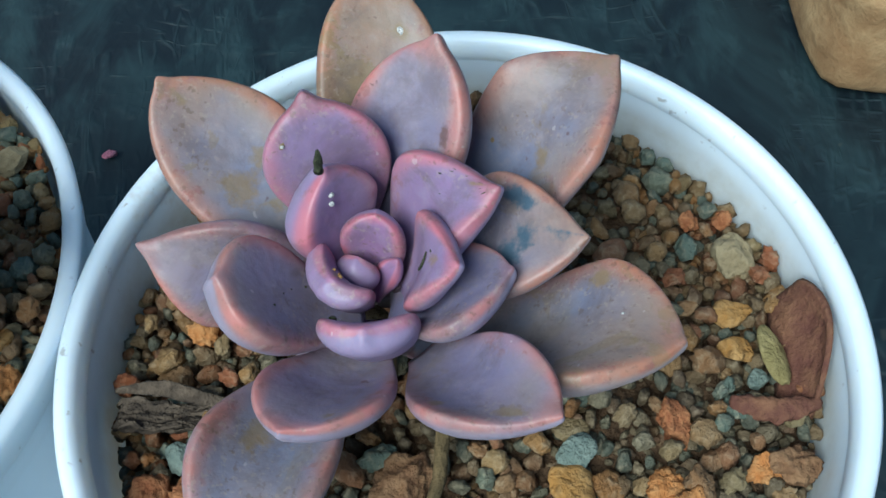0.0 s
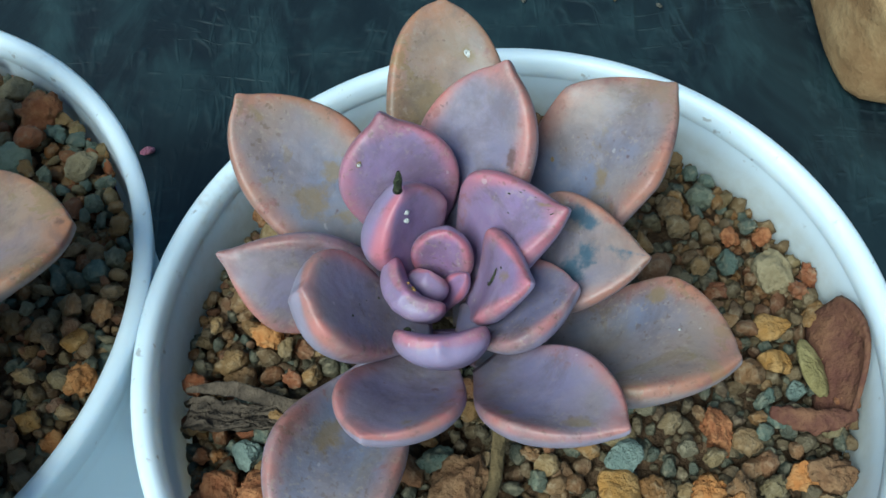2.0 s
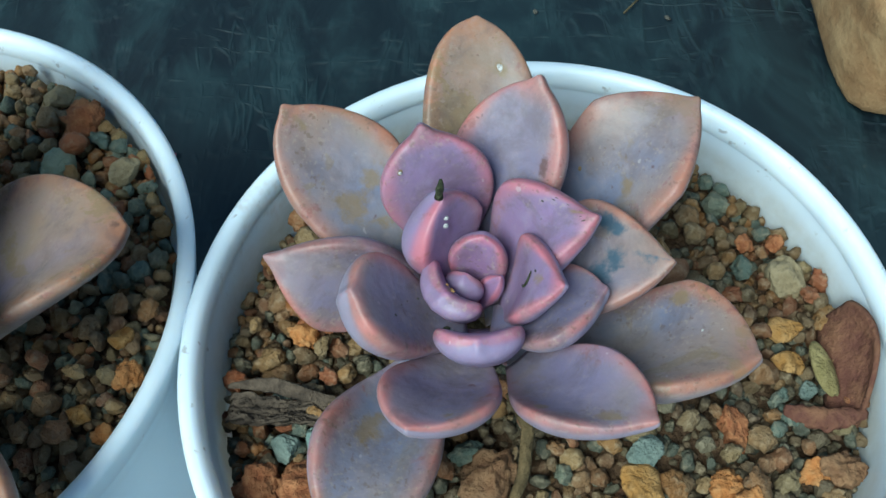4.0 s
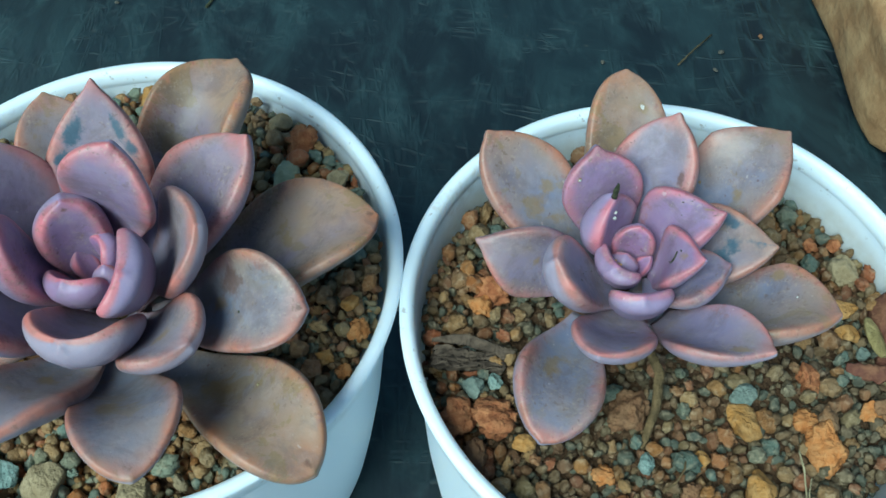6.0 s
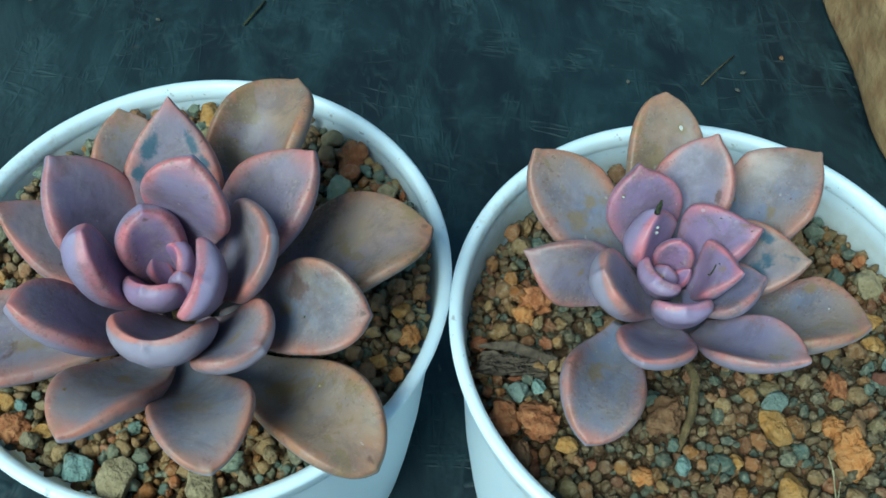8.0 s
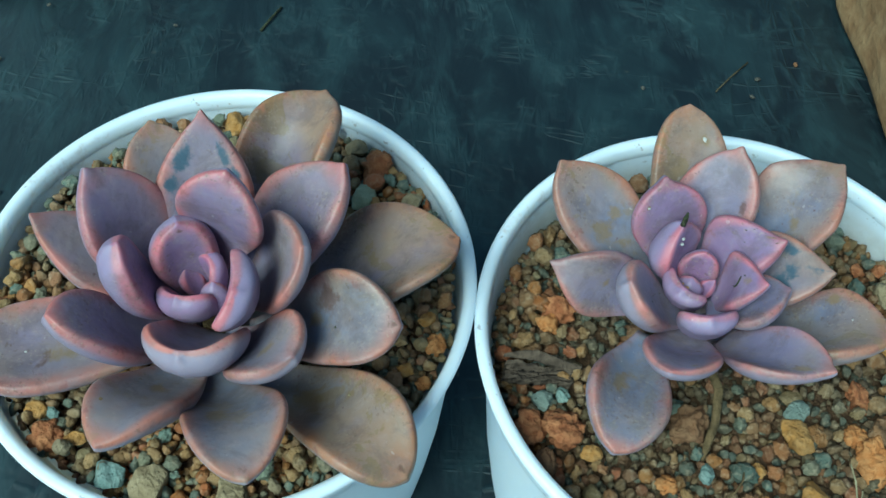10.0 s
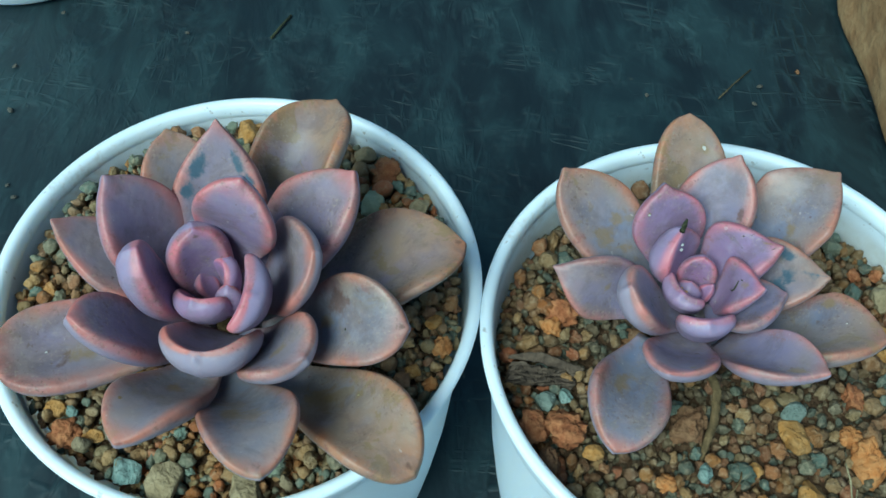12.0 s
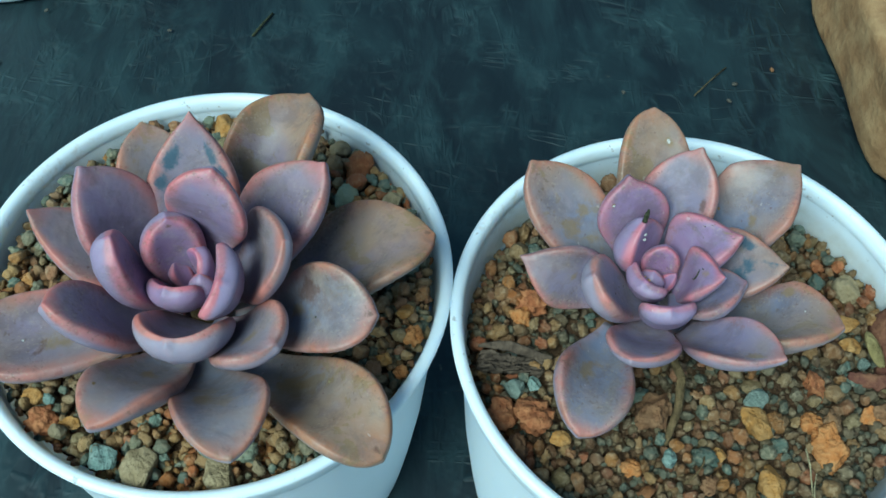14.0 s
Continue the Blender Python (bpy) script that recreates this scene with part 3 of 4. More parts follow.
l9 = leaf(LARGE, (-91.2, -8.6, 88.0), (-62.2, -34.7, 100.2), 18.4, -1, (0.005, 0.166, -0.048), 0.85, (0.64, 2.42, 0.56), 4.5, (0.10, 1.00, 1.0), 0.3)
l10 = leaf(LARGE, (-100.2, -10.0, 95.1), (-86.2, -39.3, 110.7), 17.4, 9, (0.031, 0.187, -0.048), 0.72, (0.62, 2.59, 0.65), 3.8, (0.05, 0.55, 1.0), 0.3)
l11 = leaf(LARGE, (-99.6, -8.0, 97.0), (-109.5, -34.4, 111.3), 15.6, -4, (0.058, 0.179, 0.006), 0.60, (0.59, 1.89, 0.67), 4.8, (0.10, 0.45, 1.0), 0.3)
l12 = leaf(LARGE, (-100.8, -3.3, 93.9), (-139.1, -12.8, 99.6), 20.1, -4, (0.038, -0.062, 0.003), 0.58, (0.68, 2.85, 0.55), 5.2, (0.35, 0.40, 1.0), 0.4)
l13 = leaf(LARGE, (-99.7, -1.3, 92.8), (-127.5, 6.1, 114.8), 15.8, -3, (0.032, -0.041, 0.026), 0.44, (0.64, 1.30, 0.74), 4.3, (0.35, 0.35, 1.0), 0.5)
l14 = leaf(LARGE, (-99.8, -7.1, 98.3), (-118.0, -16.7, 120.1), 13.4, 2, (0.091, 0.097, 0.002), 0.53, (0.62, 2.33, 0.62), 4.9, (0.40, 0.20, 1.0), 0.5)
l15 = leaf(LARGE, (-102.0, -3.2, 99.0), (-109.4, -4.5, 122.0), 10.1, -1, (0.066, 0.010, -0.063), 0.28, (0.64, 3.26, 0.53), 5.6, (0.68, 0.00, 1.0), 0.4)
l16 = leaf(LARGE, (-99.0, -2.2, 100.4), (-100.3, -0.0, 121.6), 10.9, 8, (0.043, 0.030, -0.026), 0.80, (0.61, 2.68, 0.58), 4.8, (0.68, 0.00, 1.0), 0.4)
l17 = leaf(LARGE, (-92.9, -0.3, 99.9), (-79.5, -4.5, 122.0), 17.8, -30, (0.071, 0.078, -0.030), 0.66, (0.63, 2.58, 0.63), 3.9, (0.30, 0.30, 1.0), 0.5)
l18 = leaf(LARGE, (-95.3, -7.6, 97.8), (-98.3, -20.3, 115.1), 18.7, -6, (0.043, -0.087, -0.010), 1.21, (0.70, 2.91, 0.49), 4.0, (0.30, 0.25, 1.0), 0.6)
l19 = leaf(LARGE, (-95.1, -8.4, 99.0), (-80.9, -18.9, 111.5), 15.7, -3, (0.043, 0.106, 0.020), 0.75, (0.70, 2.60, 0.54), 4.0, (0.20, 0.35, 1.0), 0.4)
l20 = leaf(LARGE, (-95.4, -3.6, 101.0), (-89.5, -12.7, 121.3), 13.6, -49, (0.084, 0.092, -0.050), 0.57, (0.85, 3.12, 0.51), 3.8, (0.68, 0.00, 1.0), 0.4)
l21 = leaf(LARGE, (-96.4, -2.2, 102.7), (-96.1, -1.8, 114.3), 7.6, 15, (0.024, 0.016, -0.034), 1.15, (0.67, 2.95, 0.56), 2.8, (0.85, 0.00, 1.0), 0.2)
l22 = leaf(LARGE, (-97.9, -4.8, 101.3), (-100.8, -9.0, 113.3), 10.8, -21, (0.038, -0.035, 0.018), 0.96, (0.66, 2.87, 0.56), 3.3, (0.85, 0.00, 1.0), 0.4)
l23 = leaf(LARGE, (-98.2, -3.5, 102.6), (-100.7, -1.2, 111.0), 4.1, 1, (0.070, 0.008, -0.018), 0.72, (0.62, 1.97, 0.63), 2.5, (0.85, 0.00, 1.0), 0.2)
l24 = leaf(LARGE, (-95.4, -5.0, 101.7), (-95.4, -5.1, 112.0), 4.7, 3, (0.061, -0.011, -0.004), 0.78, (0.62, 2.05, 0.62), 2.7, (0.85, 0.00, 1.0), 0.2)


# ---- gravel ----
def scatter(rng, radius, wanted, lo, hi, taken, squeeze):
    out = []
    for _ in range(wanted * 14):
        if len(out) >= wanted:
            break
        r = rng.uniform(lo, hi)
        q = (radius - r * 0.8) * math.sqrt(rng.random())
        an = rng.uniform(0, 2 * math.pi)
        x, y = q * math.cos(an), q * math.sin(an)
        if all((x - X) ** 2 + (y - Y) ** 2 > ((r + R) * squeeze) ** 2 for X, Y, R in taken):
            taken.append((x, y, r))
            out.append((x, y, r))
    return out


class Bed:
    """The gravel in one pot: its middle, its level, and the stones that lie singly on it."""

    def __init__(self, at, level, seed):
        self.at, self.level, self.taken, self.rng = at, level, [], random.Random(seed)


SMALL_BED = Bed((0, 0), 0.0768, 11)
LARGE_BED = Bed(LEFT, 0.0828, 23)


def pebble(bed, x, y, r, mat, label, tall=0.72):
    """One larger stone; x, y from the pot's middle and r in millimetres."""
    rng = bed.rng
    if mat in (RED, ORANGE, BROWN):
        bm = worn(rng, (1.15, rng.uniform(0.85, 1.1), tall), 4, 14, 0.34)
    else:
        bm = worn(rng, (1.15, rng.uniform(0.75, 1.05), tall), 4, 11, 0.10, 40)
    bmesh.ops.scale(bm, verts=bm.verts, vec=(r * MM, r * MM, r * MM))
    ob = new("stone", link_mesh("stone", bm, mat, mat in (RED, ORANGE, BROWN, OCHRE)))
    ob.matrix_world = pose(bed.at[0] + x * MM, bed.at[1] + y * MM, bed.level + 0.0012 + r * 0.45 * MM, rng.uniform(-15, 15), rng.uniform(-15, 15), rng.uniform(0, 360))
    bed.taken.append((x * MM, y * MM, r * 0.85 * MM))
    return tagged(ob, label, "stone", "single stones in the gravel")


pebble(SMALL_BED, -32.5, -17.7, 4.2, RED, "rough red-brown stone with pale crust in the gravel")
pebble(SMALL_BED, -39.2, -17.6, 3.2, RED, "dark red lava stone beside the pot wall")
pebble(SMALL_BED, -36.4, -23.8, 2.5, BROWN, "smooth brown stone near the pot wall")
pebble(SMALL_BED, -27.8, -21.7, 1.9, OCHRE, "yellow ochre pebble among brown gravel")
pebble(SMALL_BED, -36.4, -11.0, 2.3, GREY, "grey-green pebble beside dry bark")
pebble(SMALL_BED, -32.5, -9.7, 1.5, TEAL, "small pale teal pebble in the gravel")
pebble(SMALL_BED, -31.3, 9.6, 3.2, RED, "crumbly orange-red stone under the rosette")
pebble(SMALL_BED, -34.1, 6.0, 2.2, ORANGE, "orange-brown crumb of stone in the gravel")
pebble(SMALL_BED, -8.1, -15.8, 4.3, BROWN, "large rough brown stone below the rosette")
pebble(SMALL_BED, 26.2, -23.1, 3.8, ORANGE, "large orange broken stone on the gravel")
pebble(SMALL_BED, 13.0, -30.7, 3.3, OCHRE, "ochre broken stone on the gravel")
pebble(SMALL_BED, 12.1, -18.0, 3.1, OCHRE, "tan ochre stone on the gravel")
pebble(SMALL_BED, -6.3, -25.5, 1.8, TEAL, "round grey-teal pebble on the gravel")
pebble(SMALL_BED, 3.6, -24.6, 1.6, OCHRE, "small yellow pebble on the gravel")
pebble(SMALL_BED, 13.3, -13.0, 2.3, GREY, "flat grey-teal pebble on the gravel")
pebble(SMALL_BED, -13.9, -27.6, 2.0, ORANGE, "orange-brown pebble in the gravel")
pebble(SMALL_BED, 0.9, -30.8, 2.0, BROWN, "brown pebble near the front of the pot")
pebble(SMALL_BED, 36.4, 5.2, 2.2, OCHRE, "bright ochre pebble near the withered leaf")
pebble(SMALL_BED, 35.9, -0.2, 2.3, OCHRE, "tan ochre pebble near the withered leaf")
pebble(SMALL_BED, 38.0, 14.5, 3.3, PALE, "tan grey stone beside the pot wall")
pebble(SMALL_BED, 33.3, 20.5, 1.5, RED, "pinkish red pebble in the gravel")
pebble(SMALL_BED, 38.0, 20.3, 1.5, RED, "orange-red pebble beside the pot wall")
pebble(SMALL_BED, 38.0, -4.3, 1.4, GREY, "dark teal pebble with a white fleck")
pebble(SMALL_BED, 35.9, -16.2, 2.2, ORANGE, "orange oblong pebble near the pot wall")
pebble(SMALL_BED, 39.8, -16.3, 2.8, BROWN, "flat grey-brown stone against the pot wall")
pebble(SMALL_BED, 26.1, -9.8, 2.7, RED, "red-brown lumpy stone in the gravel")
pebble(SMALL_BED, 23.9, -17.7, 2.5, ORANGE, "rusty lumpy stone in the gravel")
pebble(LARGE_BED, -16.1, -40.0, 2.7, TEAL, "grey-teal angular stone in the gravel")
pebble(LARGE_BED, -9.9, -41.5, 2.1, ORANGE, "porous orange stone in the gravel")
pebble(LARGE_BED, -8.6, -42.3, 3.5, PALE, "tan flat stone beside the pot lip")
pebble(LARGE_BED, 5.8, -43.2, 3.1, PALE, "tan angular stone near the pot lip")
pebble(LARGE_BED, -28.7, -27.9, 1.3, TEAL, "small pale teal pebble under the leaves")
pebble(LARGE_BED, -23.5, -33.1, 1.8, OCHRE, "pale yellow crumbly pebble in the gravel")
pebble(LARGE_BED, -28.7, -32.5, 2.7, RED, "brown-red rough stone by the pot wall")
pebble(LARGE_BED, -31.7, -27.5, 1.9, OCHRE, "yellow pebble under the leaves")
pebble(LARGE_BED, -17.3, -19.8, 1.3, OCHRE, "bright yellow pebble between the leaves")
pebble(LARGE_BED, -3.5, 41.7, 2.8, OCHRE, "round ochre stone behind the rosette")
pebble(LARGE_BED, 23.5, 35.5, 2.4, PALE, "pale yellow pebble behind the rosette")
pebble(LARGE_BED, 29.0, 30.2, 3.4, RED, "rough rust-red stone behind the rosette")
pebble(LARGE_BED, 26.2, 21.7, 2.8, PALEGREEN, "pale green angular stone behind the rosette")
pebble(LARGE_BED, 36.8, 21.1, 2.3, PALE, "flat tan pebble by the pot wall")
pebble(LARGE_BED, 41.9, -12.9, 2.3, ORANGE, "orange-tan broken stone beside the leaf")
pebble(LARGE_BED, 35.8, -18.6, 1.8, OCHRE, "yellow-brown pebble under the leaf")
pebble(LARGE_BED, 39.3, -21.4, 1.4, ORANGE, "small orange pebble by the pot wall")
pebble(LARGE_BED, 39.8, -7.4, 1.7, OCHRE, "ochre pebble under the leaf")
pebble(LARGE_BED, -36.7, 9.6, 1.7, OCHRE, "yellow oblong pebble behind the leaf")


def chips(mat, seed, sharp):
    """Stones to choose from: some water-worn, some freshly broken."""
    rng = random.Random(seed)
    out = []
    for k in range(20):
        size = (1.15, rng.uniform(0.7, 1.05), rng.uniform(0.7, 1.0))
        if k % sharp == 0:
            out.append(link_mesh("stone", worn(rng, size, 3, rng.randint(8, 13), rng.uniform(0.25, 0.6)), mat))
        else:
            out.append(link_mesh("stone", worn(rng, size, 3, rng.randint(9, 14), rng.uniform(0.14, 0.3), 24), mat))
    return out


def gravel(place_, label, coarse, fine):
    rng = place_.rng
    choice = chips(coarse, 5, 4 if coarse == COOL_STONE else 2)
    at, level = place_.at, place_.level
    bed = holder("gravel_bed", (at[0], at[1], level), label, "gravel", "gravel beds")
    bm = lathe([(0.0440, -0.006), (0.0452, -0.0015), (0.044, -0.0008), (0.02, 0.0002), (0.002, 0.0003)], 64)
    part("soil", bm, SOIL, bed, "dark brown gritty soil")
    taken = list(place_.taken)
    big = scatter(rng, 0.0460, 60, 0.0015, 0.0022, taken, 0.82) + scatter(rng, 0.0460, 240, 0.0010, 0.0016, taken, 0.76)
    for x, y, r in big:
        ob = new("stone", rng.choice(choice))
        ob.parent = bed
        ob.matrix_local = pose(x, y, rng.uniform(0.0004, 0.0032) + 0.4 * r, rng.uniform(-60, 60), rng.uniform(-60, 60), rng.uniform(0, 360)) @ Matrix.Scale(r * rng.uniform(1.0, 1.2), 4)
    mid = scatter(rng, 0.0460, 520, 0.0008, 0.0015, taken, 0.60)
    small = scatter(rng, 0.0460, 1100, 0.0006, 0.0010, taken, 0.70)
    forms = []
    for _ in range(10):
        b = worn(rng, (1.1, rng.uniform(0.6, 1.05), rng.uniform(0.55, 0.9)), 2, 9, 0.3, 28)
        b.verts.index_update()
        forms.append(([v.co.copy() for v in b.verts], [[v.index for v in f.verts] for f in b.faces]))
        b.free()
    for _ in range(2300):
        t, q = rng.uniform(0, 6.283), 0.0457 * math.sqrt(rng.random())
        small.append((q * math.cos(t), q * math.sin(t), rng.uniform(0.0006, 0.0012)))
    verts, faces = [], []
    for i, (x, y, r) in enumerate(mid + small):
        vs, fs = rng.choice(forms)
        m = pose(x, y, rng.uniform(0.0004, 0.0022) if i < len(mid) else rng.uniform(-0.0012, 0.0004), rng.uniform(0, 360), rng.uniform(0, 360), rng.uniform(0, 360)) @ Matrix.Scale(r * 1.15, 4)
        k = len(verts)
        verts += [m @ v for v in vs]
        faces += [[i + k for i in f] for f in fs]
    me = bpy.data.meshes.new("grit")
    me.from_pydata(verts, [], faces)
    me.materials.append(fine)
    me.polygons.foreach_set("use_smooth", [True] * len(me.polygons))
    g = new("grit", me)
    g.parent = bed
    tagged(g, "fine mixed grit between the stones", kind="stuff")


gravel(SMALL_BED, "mixed brown, ochre and grey-green gravel filling a pot", STONE, GRIT)
gravel(LARGE_BED, "mixed ochre and grey-green gravel filling the other pot", COOL_STONE, COOL_GRIT)

# ---- the block behind ----
def rock():
    bm = bmesh.new()
    bmesh.ops.create_cube(bm, size=1)
    bmesh.ops.subdivide_edges(bm, edges=bm.edges, cuts=22, use_grid_fill=True)
    for v in bm.verts:
        p = v.co * 2
        # rounded box
        q = Vector((p.x, p.y, p.z))
        l = (abs(q.x) ** 12 + abs(q.y) ** 12 + abs(q.z) ** 12) ** (1 / 12)
        q = q / l
        w = Vector((q.x * 0.055, q.y * 0.11, q.z * 0.018))
        w += q.normalized() * (noise.fractal(w * 28, 0.9, 2.0, 4) * 0.0022)
        v.co = w
    ob = new("sandstone_block", link_mesh("sandstone_block", bm, SANDSTONE))
    ob.matrix_world = pose(0.1518, 0.2128, 0.0175, 0, 0, 0)
    return tagged(ob, "tan brown mottled sandstone block lying on the dark sheet", "stone")


rock()


# ---- small things ----
def dry_bark():
    rng = random.Random(3)
    bm = bmesh.new()
    bmesh.ops.create_cube(bm, size=1)
    bmesh.ops.subdivide_edges(bm, edges=bm.edges, cuts=24, use_grid_fill=True)
    for v in bm.verts:
        p = v.co * 2
        w = Vector((p.x * 6.6, p.y * 1.6 + 0.4 * math.sin(p.x * 2), p.z * 1.2 + 1.0 * p.y * p.y - 0.3 * p.x))
        w += Vector((1, 1, 1)) * (0.8 * noise.fractal(Vector((p.x * 1.8, p.y * 6, p.z)), 0.9, 2.0, 4))
        v.co = w * MM
    bark = holder("bark_chip", (-0.0372, -0.0062, 0.0800), "grey-brown cracked piece of dry bark on the gravel", "bark")
    bark.matrix_world = pose(-0.0372, -0.0062, 0.0800, 8, 2, -8)
    part("slab", bm, BARK, bark)
    bm = bmesh.new()
    rings = []
    for i in range(33):
        u = i / 32
        x = -7.2 + 15.5 * u
        y = 2.2 + 0.7 * math.sin(5 * u) + 0.9 * u * u
        z = 2.3 + 0.8 * math.sin(3 * u + 0.5) + 0.35 * noise.noise(Vector((u * 8, 0, 0)))
        w = 0.15 + 0.85 * math.sin(math.pi * (0.05 + 0.9 * u))
        rings.append([bm.verts.new(mm(x, y + w * math.cos(t) * (1 + 0.3 * noise.noise(Vector((u * 14, t, 0)))), z + 0.22 * math.sin(t) + 0.5 * w * math.cos(t))) for t in [2 * math.pi * k / 10 for k in range(10)]])
    grid_faces(bm, rings)
    bm.faces.new(list(reversed(rings[0])))
    bm.faces.new(rings[-1])
    bmesh.ops.recalc_face_normals(bm, faces=bm.faces)
    part("peel", bm, BARK, bark, "loose peeling layer of bark")


dry_bark()


def withered_leaf():
    """A dead leaf that stands curled against the inside of the pot."""
    bm = bmesh.new()
    rows = []
    for i in range(25):
        u = i / 24
        an = radians(9 - 22 * u)
        row = []
        top = 8.6 * math.sin(math.pi * min(1, 0.12 + 0.88 * u) ** 0.8) ** 0.6
        for k in range(13):
            v = k / 12
            r = 44.6 - 5.5 * (1 - v) ** 2 * (0.5 + 0.5 * u) - 0.6 * math.sin(5 * u + 3 * v)
            z = 78.6 + top * v ** 0.9
            row.append((r, an, z))
        rows.append(row)
    front = [[bm.verts.new(mm(r * math.cos(a), r * math.sin(a), z)) for r, a, z in row] for row in rows]
    back = [[bm.verts.new(mm((r + 0.7) * math.cos(a), (r + 0.7) * math.sin(a), z + 0.15)) for r, a, z in row] for row in rows]
    loops = [f + list(reversed(b)) for f, b in zip(front, back)]
    grid_faces(bm, loops)
    bm.faces.new(list(reversed(loops[0])))
    bm.faces.new(loops[-1])
    bmesh.ops.recalc_face_normals(bm, faces=bm.faces)
    dead = holder("withered_leaf", mm(43, -2, 78.6), "brown withered curled leaf leaning on the pot wall", "dead leaf")
    bmesh.ops.translate(bm, verts=bm.verts, vec=-dead.location)
    part("blade", bm, WITHERED, dead)
    # the lower end is folded forward into a lip
    bm = bmesh.new()
    rings = []
    for i in range(31):
        u = i / 30
        x, y = 33.4 + 10.4 * u, -7.9 - 0.9 * u - 1.0 * math.sin(3 * u)
        w = 0.3 + 1.25 * math.sin(math.pi * (0.06 + 0.9 * u)) ** 0.7
        cell = []
        for k in range(16):
            t = 2 * math.pi * k / 16
            crinkle = 1 + 0.5 * noise.noise(Vector((u * 11, math.cos(t) * 1.5, math.sin(t) * 1.5)))
            cell.append(bm.verts.new(mm(x + 0.4 * math.sin(t), y + w * crinkle * math.cos(t), 80.4 + 1.0 * u + 0.55 * w * crinkle * math.sin(t) + 0.25 * math.cos(t) * w)))
        rings.append(cell)
    grid_faces(bm, rings)
    bm.faces.new(list(reversed(rings[0])))
    bm.faces.new(rings[-1])
    bmesh.ops.recalc_face_normals(bm, faces=bm.faces)
    bmesh.ops.translate(bm, verts=bm.verts, vec=-dead.location)
    part("lip", bm, WITHERED, dead, "folded crinkled lower edge")


withered_leaf()


def olive_flake():
    bm = lump(random.Random(8), (2.0, 4.2, 1.0), 0.12, 1.3, 3)
    bmesh.ops.scale(bm, verts=bm.verts, vec=(MM, MM, MM))
    ob = new("stone", link_mesh("stone", bm, PALEOLIVE))
    ob.matrix_world = pose(0.0396, -0.0022, 0.0815, 8, 25, 15)
    tagged(ob, "flat olive stone in front of the withered leaf", "stone", "single stones in the gravel")


PALEOLIVE = plain_stone("olive_stone", (0.20, 0.16, 0.06), (0.29, 0.235, 0.10), 450)
olive_flake()

# stem and a thick dry root of the small plant, stem of the large one
part("stem", tube([mm(0, 0, 0), mm(0.3, 0.8, 9), mm(0.8, 1.8, 12), mm(0.8, 1.8, 16)], [0.0026, 0.0027, 0.0026, 0.0010], 14), STEMGREEN, SMALL, "short brown stem")
part("root", tube([mm(6, -5.5, 9.5), mm(8.2, -9.5, 7), mm(7.4, -15, 4.2), mm(5.6, -19, 2.2), mm(4.6, -21.5, 1)], [0.0009, 0.00095, 0.0009, 0.00075, 0.0005], 10), STEMGREEN, SMALL, "dry brown aerial root")
part("stem", tube([mm(0, 0, -2), mm(0, 0, 8), mm(0, 0, 18)], [0.0034, 0.0036, 0.0026], 14), STEMGREEN, LARGE, "short brown stem")


def strand(name, points, r, mat, label, category):
    ob = new(name, link_mesh(name, tube([mm(*p) for p in points], [r * MM] * len(points), 6), mat))
    return tagged(ob, label, category)


strand("twig", [(0.6, -24.6, 80.2), (-0.4, -27.5, 81), (-2, -29.6, 80.6), (-4.4, -31.2, 79.8)], 0.22, STEMGREEN, "thin curved brown twig lying on the gravel", "twig")
strand("straw", [(19.7, -24.7, 82.6), (20.2, -28, 81.8), (20.4, -33.3, 79.4)], 0.18, STRAW, "thin pale straw standing in the gravel", "straw")
strand("straw", [(21.2, -29.5, 81.6), (20.6, -32, 80.6), (20.2, -36, 79.4)], 0.14, STRAW, "thin pale straw lying in the gravel", "straw")
strand("twig", [(-120.3, 171.8, 0.3), (-117, 178, 0.8), (-113.9, 184.3, 0.4)], 0.5, BUD, "dark thin twig lying on the sheet", "twig")
strand("straw", [(43.5, 145.6, 0.4), (50, 152.5, 0.9), (57.6, 160.2, 0.5)], 0.3, BUDBROWN, "dry brown stalk lying on the sheet", "straw")

# scraps lying on the sheet
def scrap(x, y, r, mat, label):
    rng = random.Random(int(x * 7 + y))
    bm = lump(rng, (r * 0.8 * MM, r * 0.55 * MM, r * 0.35 * MM), 0.35, 1.4, 2)
    ob = new("crumb", link_mesh("crumb", bm, mat))
    ob.matrix_world = pose(x * MM, y * MM, r * 0.25 * MM, 0, 0, rng.uniform(0, 180))
    tagged(ob, label, "crumb", "crumbs on the sheet")


scrap(-83.0, 96.8, 2.4, PINKBIT, "pink scrap of petal lying on the sheet")
scrap(-211.1, 155.1, 1.3, DUST, "pale straw crumb on the dark sheet")
scrap(-207.4, 133.8, 1.6, DUST, "pale tan crumb on the dark sheet")
scrap(-196.6, 96.1, 1.3, DUST, "white crumb lying on the sheet")
scrap(-200, 101, 1.1, DUST, "small white crumb lying on the sheet")
scrap(-151.7, 173.9, 1.1, DUST, "white speck lying on the sheet")
scrap(-199.9, 183.4, 1.2, DUST, "tan speck lying on the sheet")
scrap(59.6, 152.0, 1.4, DUST, "tan crumb near the dry stalk")
scrap(56.1, 143.5, 1.3, DUST, "brown crumb near the dry stalk")
scrap(74.9, 159.7, 1.5, BROWN, "brown crumb near the sandstone")
scrap(17.6, 146.9, 1.2, DUST, "tan crumb lying on the open sheet")

